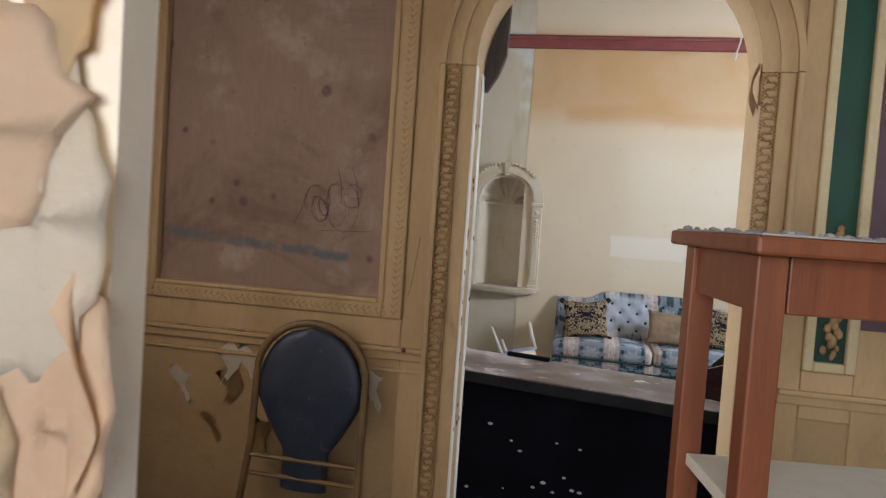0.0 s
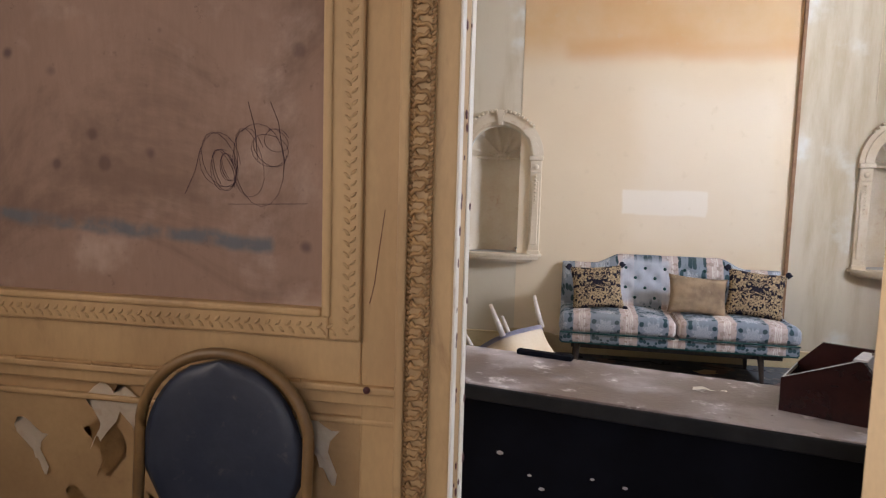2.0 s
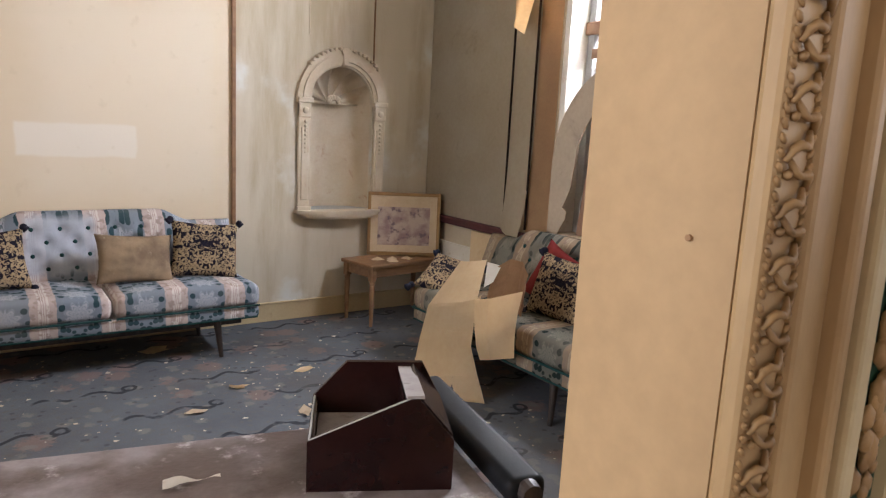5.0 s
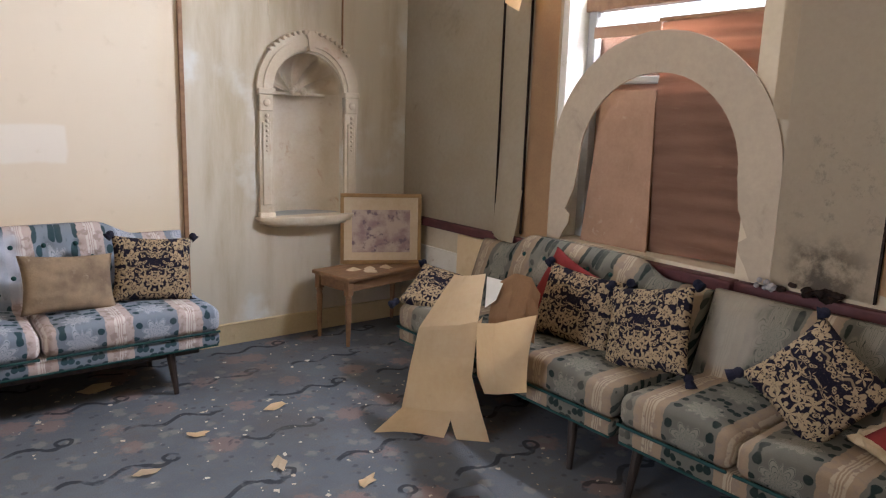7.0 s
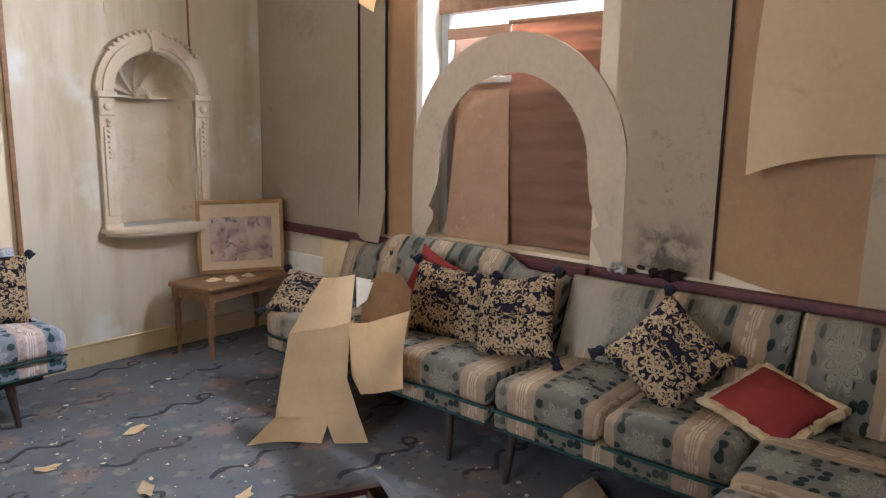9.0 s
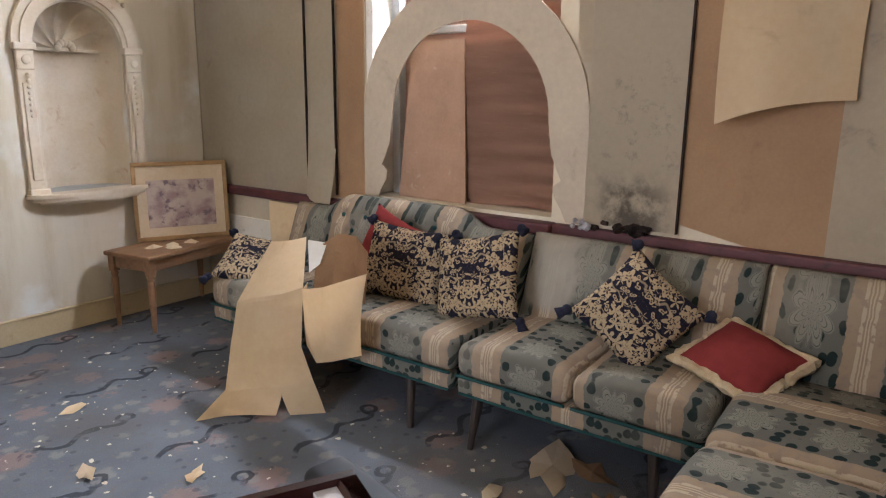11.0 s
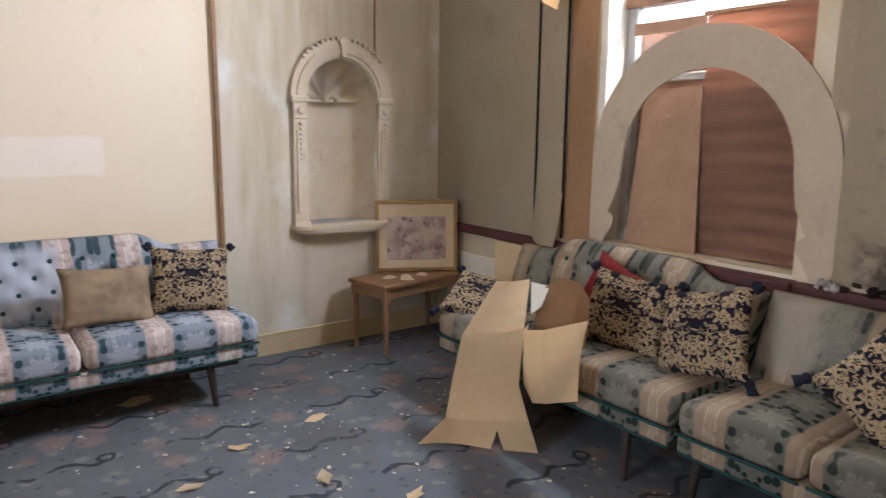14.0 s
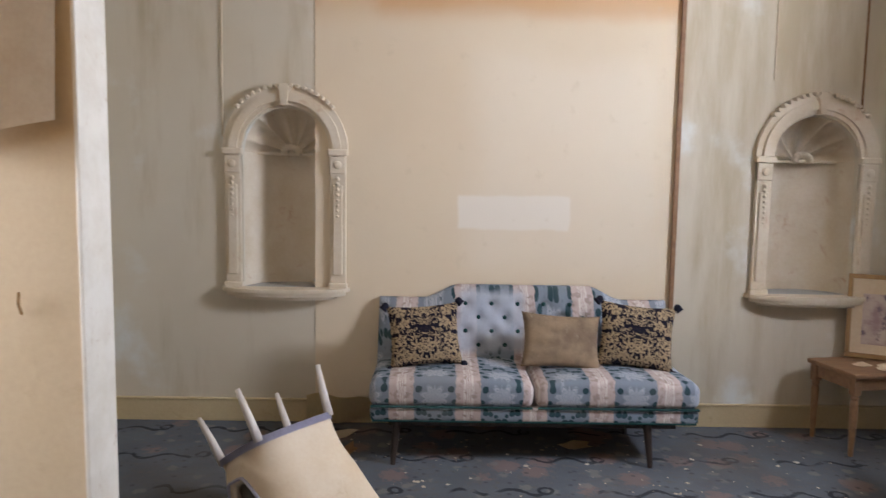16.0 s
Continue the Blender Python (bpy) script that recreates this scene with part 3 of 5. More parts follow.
box(bm, -3.3, -3.2, 2.9, 4.5, 2.9, H)
structure("wall_far_left", bm, M_HALL, "plain side wall with a window opening", "wall")

# right wall with its window opening
WY0, WY1, WZ0, WZ1 = 4.33, 5.56, 0.88, 3.3
bm = bmesh.new()
box(bm, 3.99, 4.3, 2.45, WY0, 0, H)
box(bm, 3.99, 4.3, WY1, 7.5, 0, H)
box(bm, 3.99, 4.3, WY0, WY1, 0, WZ0)
box(bm, 3.99, 4.3, WY0, WY1, WZ1, H)
structure("wall_window", bm, M_SHEET, "pale papered wall around a boarded window", "wall")

# partition with the arched opening
AX, AR, AZ, PY0, PY1 = 0.6975, 0.4475, 2.05, 2.36, 2.53
bm = bmesh.new()
arched_wall(bm, -1.12, 1.9, H, AX, AR, AZ, 0.0, PY0, PY1)
structure("wall_arch", bm, M_REVEAL, "cream panelled partition with an arched opening", "wall")
structure("wall_arch_far", boxm(1.9, 4.3, PY0, PY1, 0, H), M_HALL, "plain partition wall", "wall")
structure("wall_arch_side", boxm(-3.2, -1.12, PY0, PY1, 0, H), M_HALL, "plain partition wall", "wall")
# the opening is added, out of view, behind the hall fill lamp
bm = bmesh.new()
box(bm, -1.3, -1.12, 1.75, PY0, 0, 3.0)
box(bm, -1.3, -1.12, 0.5, 0.65, 0, 3.0)
box(bm, -1.3, -1.12, 0.65, 1.75, 0, 1.1)
box(bm, -1.3, -1.12, 0.65, 1.75, 2.4, 3.0)
structure("wall_hall_left", bm, M_PURPLE, "mauve painted wall with peeled edge", "wall")
bm = bmesh.new()
box(bm, -3.2, 0.32, 0.46, 0.50, 0, 3.0)
box(bm, 1.75, 3.2, 0.40, 0.50, 0, 3.0)
box(bm, 0.32, 1.75, 0.40, 0.50, 2.3, 3.0)
structure("wall_doorway", bm, M_PEEL, "cream wall with torn peeling paper beside a doorway", "wall")
# unseen wall; its opening is made up to go with the right-hand fill
bm = bmesh.new()
box(bm, 3.1, 3.2, -2.3, 0.7, 0, 3.0)
box(bm, 3.1, 3.2, 1.8, 2.36, 0, 3.0)
box(bm, 3.1, 3.2, 0.7, 1.8, 0, 1.4)
box(bm, 3.1, 3.2, 0.7, 1.8, 2.8, 3.0)
structure("wall_hall_right", bm, M_HALL, "plain unseen hall wall with an added opening", "wall")
bm = bmesh.new()
box(bm, -3.2, -0.4, -2.3, -2.2, 0, 3.0)
box(bm, 1.4, 3.2, -2.3, -2.2, 0, 3.0)
box(bm, -0.4, 1.4, -2.3, -2.2, 0, 1.0)
box(bm, -0.4, 1.4, -2.3, -2.2, 2.5, 3.0)
structure("wall_rear", bm, M_HALL, "plain rear wall with a window opening", "wall")
structure("backdrop", boxm(9.0, 9.1, -6, 16, -0.5, 12), M_SKYGLOW, "white overcast sky outside the window", "sky")
structure("ground", boxm(-400, 400, -400, 400, -0.6, -0.5), M_GROUND, "grassy ground outside", "ground")

# skirting, rails and battens
for i, (x0, x1, y) in enumerate(((-1.3, 0.03, 7.104), (0.03, 2.275, 7.10), (2.275, 3.97, 7.104))):
    bm = bmesh.new()
    box(bm, x0, x1, y - 0.018, y, 0, 0.135)
    box(bm, x0, x1, y - 0.026, y, 0.135, 0.15, 0.005)
    structure("baseboard", bm, M_SKIRT, "cream painted skirting board", "baseboard")
structure("baseboard", boxm(-1.3, -1.28, 5.03, 7.08, 0, 0.15, 0.004), M_SKIRT, "cream painted skirting board", "baseboard")
structure("baseboard", boxm(3.965, 3.99, 5.56, 7.08, 0, 0.15, 0.004), M_SKIRT, "cream painted skirting board", "baseboard")
bm = bmesh.new()
box(bm, -1.3, 3.97, 7.045, 7.10, 3.27, 3.40, 0.012)
box(bm, -1.3, 3.97, 7.025, 7.10, 3.355, 3.385, 0.01)
structure("trim_picture_rail", bm, M_PICRAIL, "dusky red painted picture rail", "trim")
structure("trim_batten", boxm(2.262, 2.29, 7.075, 7.10, 0.15, 3.27, 0.004), M_TABLE, "thin brown wooden batten on the wall", "trim")
structure("trim_seam", boxm(2.855, 2.862, 7.098, 7.104, 2.2, 3.27), M_SHEET, "thin paper seam above the alcove", "trim")
structure("trim_seam", boxm(3.405, 3.415, 7.096, 7.104, 1.95, 3.27), M_TABLE, "thin paper seam above the alcove", "trim")
structure("trim_seam", boxm(-0.545, -0.535, 7.096, 7.104, 1.8, 3.27), M_SHEET, "thin paper seam above the alcove", "trim")
bm = bmesh.new()
box(bm, 3.93, 3.99, 5.55, 7.1, 0.775, 0.835, 0.012)
box(bm, 3.93, 3.99, 2.53, 4.30, 0.80, 0.86, 0.012)
structure("trim_dado_rail", bm, M_RAIL, "oxblood painted dado rail, charred near the window", "trim")
structure("window_sill", boxm(3.90, 4.3, 4.30, 5.55, 0.80, 0.86, 0.012), M_RAIL, "dark red painted window sill", "window sill")


# alcoves with shell heads
def niche(cx, label):
    t = thing("wall_niche", pose(cx, 7.104, 0), label, "alcove", "wall alcoves")
    r, zs, zb = 0.27, 1.71, 0.85
    bm = bmesh.new()
    sheet(bm, lambda u, v: (-r * math.cos(math.pi * u), 0.04 + 0.23 * math.sin(math.pi * u), zb + (zs - zb) * v), 24, 6)
    part("alcove_back", bm, M_PLASTER, t, smooth=True)

    def shell(u, v):
        a, b = math.pi * u, math.pi / 2 * v
        f = 1.0 + 0.09 * abs(math.cos(a * 5.5)) * math.sin(b)
        return (-r * math.cos(a) * math.sin(b) * f, 0.05 + 0.2 * math.cos(b) + 0.06 * abs(math.cos(a * 5.5)) * math.sin(b) * math.cos(b * 0.8), zs + r * math.sin(a) * math.sin(b) * f)

    part("shell_head", sheet(bmesh.new(), shell, 88, 12), M_PLASTER, t, "fluted plaster shell", smooth=True)
    bm = bmesh.new()
    for i in range(7):
        a = math.pi * i / 6
        bmesh.ops.create_uvsphere(bm, u_segments=8, v_segments=6, radius=0.024, matrix=Matrix.Translation((-0.045 * math.cos(a), 0.16, zs + 0.01 + 0.03 * math.sin(a))))
    tagged(part("shell_boss", bm, M_PLASTER, t, smooth=True), kind="stuff")
    part("string_course", boxm(-r, r, 0.17, 0.25, zs - 0.012, zs + 0.006, 0.004), M_PLASTER, t)
    for s in (-1, 1):
        bm = bmesh.new()
        box(bm, s * 0.325 - 0.05, s * 0.325 + 0.05, -0.03, 0.0, zb, zs, 0.006)
        box(bm, s * 0.325 - 0.03, s * 0.325 + 0.03, -0.042, -0.02, zb + 0.1, zs - 0.2, 0.006)
        box(bm, s * 0.325 - 0.058, s * 0.325 + 0.058, -0.045, 0.0, zb, zb + 0.05, 0.008)
        post = part("pilaster", bm, M_PLASTER, t)
        bm = bmesh.new()
        box(bm, s * 0.325 - 0.062, s * 0.325 + 0.062, -0.055, 0.0, zs - 0.02, zs + 0.02, 0.008)
        box(bm, s * 0.325 - 0.05, s * 0.325 + 0.05, -0.042, 0.0, zs - 0.13, zs - 0.02, 0.008)
        part("capital", bm, M_PLASTER, post)
        bm = bmesh.new()
        bmesh.ops.create_uvsphere(bm, u_segments=12, v_segments=6, radius=0.026, matrix=Matrix.Translation((s * 0.325, -0.044, zs - 0.075)) @ Matrix.Diagonal((1, 0.4, 1, 1)))
        part("rosette", bm, M_PLASTER, post, "small moulded rosette", smooth=True)
        bm = bmesh.new()
        for i in range(8):
            bmesh.ops.create_uvsphere(bm, u_segments=8, v_segments=5, radius=0.014 - 0.0008 * i, matrix=Matrix.Translation((s * 0.325, -0.042, zs - 0.16 - 0.033 * i)))
        tagged(part("husk_drop", bm, M_PLASTER, post, "small moulded bell-flower drop", smooth=True), kind="stuff")
    bm = bmesh.new()
    for r0, r1, d in ((0.27, 0.30, 0.025), (0.295, 0.345, 0.045), (0.34, 0.385, 0.03)):
        band(bm, arc(0, zs + 0.015, r0), arc(0, zs + 0.015, r1), -d, 0.0)
    part("arch_moulding", bm, M_PLASTER, t)
    for i in range(17):
        a = radians(42 + 96 * i / 16)
        if 84 < math.degrees(a) < 96:
            continue
        bm = bmesh.new()
        box(bm, -0.011, 0.011, -0.052, 0.0, 0.377, 0.402, 0.005, m=Matrix.Translation((0, 0, zs + 0.015)) @ Matrix.Rotation(math.pi / 2 - a, 4, "Y"))
        part("crest_leaf", bm, M_PLASTER, t)
    bm = bmesh.new()
    prism(bm, [(-0.018, 0.28), (0.018, 0.28), (0.026, 0.36), (0.038, 0.385), (0.018, 0.412), (-0.018, 0.412), (-0.038, 0.385), (-0.026, 0.36)], 0.06, Matrix.Translation((0, -0.06, zs)))
    part("keystone", bm, M_PLASTER, t)
    bm = bmesh.new()
    for z0, z1, k in ((zb - 0.005, zb + 0.018, 1.0), (zb - 0.03, zb - 0.005, 0.93), (zb - 0.05, zb - 0.03, 0.8)):
        n = 24
        line = [(-0.40 * k * math.cos(math.pi * i / n), -0.14 * k * math.sin(math.pi * i / n) ** 0.8 - 0.004) for i in range(n + 1)]
        lo = [bm.verts.new((x, y, z0)) for x, y in line]
        hi = [bm.verts.new((x, y, z1)) for x, y in line]
        bm.faces.new(hi)
        bm.faces.new(lo[::-1])
        for i in range(n + 1):
            j = (i + 1) % (n + 1)
            bm.faces.new((lo[i], lo[j], hi[j], hi[i]))
    part("bowed_sill", bm, M_PLASTER, t)
    bm = bmesh.new()
    a = [bm.verts.new((-r * math.cos(math.pi * i / 20), 0.04 + 0.23 * math.sin(math.pi * i / 20), zb + 0.012)) for i in range(21)]
    b = [bm.verts.new((r, -0.004, zb + 0.012)), bm.verts.new((-r, -0.004, zb + 0.012))]
    bm.faces.new(a + b)
    part("alcove_floor", bm, M_GREYPAINT, t, "dusty grey alcove floor")
    return t


niche(-0.15, "white plaster shell alcove with pilasters and sill")
niche(3.145, "cream stained plaster shell alcove with bowed sill")

# joinery on the hall side of the partition
def frame_strip(name, x0, x1, z0, z1, d, material, parent, bevel=0.006, label=""):
    return part(name, boxm(x0, x1, PY0 - d, PY0, z0, z1, bevel), material, parent, label)


pan = tagged(new("door_panel_surround"), "brown stained wall panelling with cream moulded frame", "panelling", kind="structure")
frame_strip("panel_face", -0.90, -0.02, 1.24, 2.75, 0.006, M_PANEL, pan, 0, "dark stained panel with scribbles and a smear")
for nm, x0, x1, z0, z1, d in (("stile", -1.12, -0.965, 0.0, 2.9, 0.016), ("stile", 0.05, 0.165, 0.0, 2.9, 0.016), ("frame_rail", -0.965, 0.05, 1.075, 1.175, 0.016),
                              ("bead", -0.965, -0.90, 1.175, 2.75, 0.03), ("bead", -0.02, 0.05, 1.175, 2.75, 0.03), ("bead", -0.90, -0.02, 1.175, 1.24, 0.03),
                              ("inner_bead", -0.905, -0.888, 1.225, 2.75, 0.038), ("inner_bead", -0.035, -0.015, 1.225, 2.75, 0.038), ("inner_bead", -0.888, -0.035, 1.225, 1.243, 0.038)):
    frame_strip(nm, x0, x1, z0, z1, d, M_CREAM, pan)
bm = bmesh.new()
for z0, z1, d in ((1.03, 1.065, 0.022), (1.06, 1.078, 0.034), (0.985, 1.0, 0.018)):
    box(bm, -0.965, 0.135, PY0 - d, PY0, z0, z1, 0.005)
part("dado_moulding", bm, M_CREAM, pan)
frame_strip("lower_panel", -0.965, 0.05, 0.0, 0.985, 0.008, M_LOWER, pan, 0, "brown lower panel with peeling paper")
rng = random.Random(4)
for i in range(9):
    cx, cz = rng.uniform(-0.85, 0.02), rng.uniform(0.68, 0.97)
    w, h = rng.uniform(0.03, 0.09), rng.uniform(0.06, 0.14)
    bm = bmesh.new()
    ph = rng.uniform(0, 6)
    sheet(bm, lambda u, v: (cx + w * (u - 0.5) * (0.5 + 0.7 * v) + 0.02 * math.sin(5 * v + ph), PY0 - 0.010 - 0.006 * (1 - v) * u, cz + h * (v - 0.5) + 0.02 * math.sin(4 * u + ph)), 5, 5, 0.0015)
    part("paper_scrap", bm, M_PEEL if i % 2 else M_CARVE, pan)
for i in range(7):
    x0 = -0.80 + 0.72 * i / 7
    bm = bmesh.new()
    tube(bm, (x0, PY0 - 0.03, 1.08), (x0 + 0.1, PY0 - 0.03, 1.08), 0.005)
    part("edge_bead", bm, M_CARVE, pan)
bm = bmesh.new()
bmesh.ops.create_uvsphere(bm, u_segments=10, v_segments=8, radius=0.008, matrix=Matrix.Translation((0.07, PY0 - 0.036, 1.072)))
part("screw_head", bm, M_RAIL, pan, smooth=True)

# pen scribble on the panel
bm = bmesh.new()
ry = PY0 - 0.0075
for cx, cz, ra, rb, ph, turns in ((-0.285, 1.55, 0.05, 0.06, 0.0, 2.2), (-0.275, 1.535, 0.032, 0.045, 1.3, 2.6), (-0.262, 1.545, 0.022, 0.03, 2.0, 3.0), (-0.215, 1.545, 0.04, 0.075, 0.6, 1.6),
                                  (-0.165, 1.585, 0.045, 0.035, 2.4, 1.7), (-0.15, 1.60, 0.03, 0.025, 0.4, 1.4), (-0.19, 1.56, 0.06, 0.09, 3.6, 0.9)):
    m = int(turns * 16)
    sweep(bm, [(cx + ra * math.cos(2 * math.pi * i / 16 + ph) * (1 - 0.006 * i), ry, cz + rb * math.sin(2 * math.pi * i / 16.7 + ph) * (1 + 0.15 * math.sin(0.37 * i))) for i in range(m)], 0.0005, 5)
for x, z, x2, z2 in ((-0.216, 1.685, -0.195, 1.56), (-0.164, 1.685, -0.14, 1.60), (-0.245, 1.61, -0.25, 1.50), (-0.265, 1.461, -0.078, 1.468), (-0.369, 1.48, -0.33, 1.585), (-0.14, 1.60, -0.135, 1.52)):
    sweep(bm, [(x, ry, z), ((x + x2) / 2 + 0.006, ry, (z + z2) / 2), (x2, ry, z2)], 0.0006, 5)
part("pen_scribble", bm, M_INK, pan, "dark pen scribble")
bm = bmesh.new()
sweep(bm, [(0.099, PY0 - 0.0165, 1.462), (0.088, PY0 - 0.0165, 1.38), (0.078, PY0 - 0.0165, 1.30), (0.068, PY0 - 0.0165, 1.259)], 0.0008, 5)
part("scratch", bm, M_RAIL, pan, "long thin scratch in the paint")
# small carved leaves along the panel's moulding
bm = bmesh.new()
leaf_at = [(0.026, 1.20 + 0.024 * i, 0) for i in range(60)] + [(-0.93, 1.20 + 0.024 * i, 0) for i in range(60)] + [(-0.90 + 0.024 * i, 1.200, 1) for i in range(38)]
for i, (x, z, flat) in enumerate(leaf_at):
    for k in (-1, 1):
        o = Matrix.Translation((x, PY0 - 0.031, z)) @ Matrix.Rotation(radians(90 if flat else 0), 4, "Y")
        bmesh.ops.create_icosphere(bm, subdivisions=1, radius=0.0075, matrix=o @ Matrix.Translation((k * 0.007, 0, 0.004 * k)) @ Matrix.Rotation(k * 0.8, 4, "Y") @ Matrix.Diagonal((0.55, 0.22, 1.3, 1)))
tagged(part("leaf_moulding", bm, M_CREAM, pan, "shallow carved leaf moulding", smooth=True), kind="stuff")


def carved_strip(parent, xc, z0, z1, k0=1.0, base=0.030):
    """A cream architrave with a band of small carved leaves."""
    n = int((z1 - z0) / 0.022)
    bm = bmesh.new()
    for i in range(n):
        z = z0 + (i + 0.5) * (z1 - z0) / n
        s = 1 if i % 2 else -1
        sweep(bm, [(xc + s * (0.018 - 0.030 * t), PY0 - base - 0.004 * k0 - 0.006 * math.sin(math.pi * t), z - 0.012 + 0.024 * t + 0.006 * math.sin(2 * math.pi * t)) for t in [k / 6 for k in range(7)]], [k0 * q for q in (0.003, 0.005, 0.0055, 0.005, 0.004, 0.005, 0.003)], 6)
        bmesh.ops.create_icosphere(bm, subdivisions=1, radius=0.006 * k0, matrix=Matrix.Translation((xc - s * 0.012, PY0 - base - 0.004 * k0, z)))
    for i in range(2 * n):
        z = z0 + (i + 0.5) * (z1 - z0) / (2 * n)
        for k in (-1, 1):
            bmesh.ops.create_icosphere(bm, subdivisions=1, radius=0.0055 * k0, matrix=Matrix.Translation((xc + k * 0.021, PY0 - base - 0.001, z)) @ Matrix.Rotation(k * 0.7, 4, "Y") @ Matrix.Diagonal((0.8, 0.7, 1.5, 1)))
    return tagged(part("carved_band", bm, M_CARVE, parent, "carved leaf band", smooth=True), kind="stuff")


arch_trim = tagged(new("trim_architrave"), "cream moulded architrave with carved leaf band", "architrave", kind="structure")
for s, nm in ((-1, "left"), (1, "right")):
    for a0, a1, d in ((-0.0015, 0.05, 0.022), (0.05, 0.098, 0.030), (0.098, 0.118, 0.045)):
        xs = sorted((AX + s * (AR + a0), AX + s * (AR + a1)))
        part("jamb_moulding", boxm(xs[0], xs[1], PY0 - d, PY0, 0, AZ, 0.006), M_CREAM, arch_trim)
    carved_strip(arch_trim, AX + s * (AR + (0.073 if s < 0 else 0.026)), 0.3, AZ, 1.0 if s < 0 else 0.75, 0.030 if s < 0 else 0.022)
for r0, r1, d in ((-0.0015, 0.05, 0.022), (0.05, 0.098, 0.030), (0.098, 0.118, 0.045)):
    part("arch_moulding", band(bmesh.new(), arc(AX, AZ, AR + r0), arc(AX, AZ, AR + r1), PY0 - d, PY0), M_CREAM, arch_trim)
# chipped pale edge of the left reveal
bm = bmesh.new()
box(bm, 0.2495, 0.256, PY0 - 0.02, PY0 + 0.02, 0, AZ, 0.003)
box(bm, 0.2495, 0.254, PY1 - 0.05, PY1 + 0.004, 0, AZ, 0.003)
part("pale_edge", bm, M_WHITE, arch_trim, "chipped white painted edge")
bm = bmesh.new()
rng = random.Random(9)
for i in range(26):
    bmesh.ops.create_icosphere(bm, subdivisions=1, radius=rng.uniform(0.004, 0.011), matrix=Matrix.Translation((0.255, rng.uniform(PY0, PY1), rng.uniform(0.7, 2.0))) @ Matrix.Diagonal((0.3, 1, 1.3, 1)))
tagged(part("paint_chip", bm, M_RAIL, arch_trim, "dark red chips in the paint"), kind="stuff")
bm = bmesh.new()
tube(bm, (1.142, 2.405, 1.47), (1.152, 2.405, 1.47), 0.003, n=12)
part("screw_hole", bm, M_PAPERB, arch_trim)
bm = bmesh.new()
sheet(bm, lambda u, v: (1.138 - 0.02 * math.sin(3 * v), 2.33 + 0.05 * u, 1.93 + 0.13 * v + 0.02 * math.sin(4 * u)), 6, 6, 0.002)
part("torn_paper", bm, M_PAPERB, arch_trim)

# green slip panel right of the arch
grn = tagged(new("trim_green_panel"), "narrow dark green panel with gilded ornament in cream frame", "panel", kind="structure")
frame_strip("green_face", 1.365, 1.455, 1.17, 2.75, 0.006, M_EMERALD, grn, 0)
for nm, x0, x1, z0, z1, d in (("bead", 1.335, 1.365, 1.14, 2.75, 0.024), ("bead", 1.455, 1.485, 1.14, 2.75, 0.024), ("bead", 1.365, 1.455, 1.14, 1.17, 0.024),
                              ("stile", 1.262, 1.335, 0.0, 2.9, 0.014), ("stile", 1.485, 1.9, 0.0, 2.9, 0.014), ("frame_rail", 1.335, 1.485, 0.985, 1.14, 0.014)):
    frame_strip(nm, x0, x1, z0, z1, d, M_CREAM if nm != "bead" else M_SKIRT, grn)
bm = bmesh.new()
for z0, z1, d in ((1.03, 1.065, 0.022), (1.06, 1.078, 0.034)):
    box(bm, 1.27, 1.9, PY0 - d, PY0, z0, z1, 0.005)
part("dado_moulding", bm, M_CREAM, grn)
frame_strip("lower_panel", 1.335, 1.485, 0.0, 0.985, 0.007, M_LOWER, grn, 0)
frame_strip("mauve_patch", 1.49, 1.62, 1.28, 2.4, 0.0165, M_PURPLE, grn, 0)
bm = bmesh.new()
rng = random.Random(3)
for i in range(46):
    z = 1.19 + 0.40 * i / 46
    w = 0.030 * (1 - i / 60) * (0.6 + 0.4 * math.sin(i * 0.9))
    bmesh.ops.create_icosphere(bm, subdivisions=1, radius=rng.uniform(0.008, 0.015), matrix=Matrix.Translation((1.415 + rng.uniform(-w, w), PY0 - 0.012, z)) @ Matrix.Diagonal((1, 0.6, 1.4, 1)))
part("gilt_ornament", bm, M_CARVE, grn, "tarnished gilt foliage ornament", smooth=True)

# dark scalloped board hanging behind the arch
bm = bmesh.new()
prism(bm, [(0.18, 2.0), (0.262, 2.0), (0.30, 2.06), (0.325, 2.13), (0.33, 2.3), (0.32, 2.75), (0.18, 2.75)], 0.035, Matrix.Translation((0, PY1 + 0.004, 0)))
structure("trim_dark_board", bm, M_DARKWOOD, "dark stained shaped board beside the arch", "trim")

# torn paper on the near doorway wall
wr = tagged(new("trim_torn_paper"), "torn peeling cream wallpaper edge", "wallpaper", kind="structure")
M_TORN = worn("orange_backed_torn_paper", (0.80, 0.62, 0.44), (0.74, 0.54, 0.36), (0.82, 0.72, 0.58), 5, 0.85, 0.2)
M_BARE = worn("bare_chalky_plaster", (0.82, 0.79, 0.75), (0.76, 0.72, 0.68), (0.62, 0.54, 0.46), 6, 0.9, 0.4)


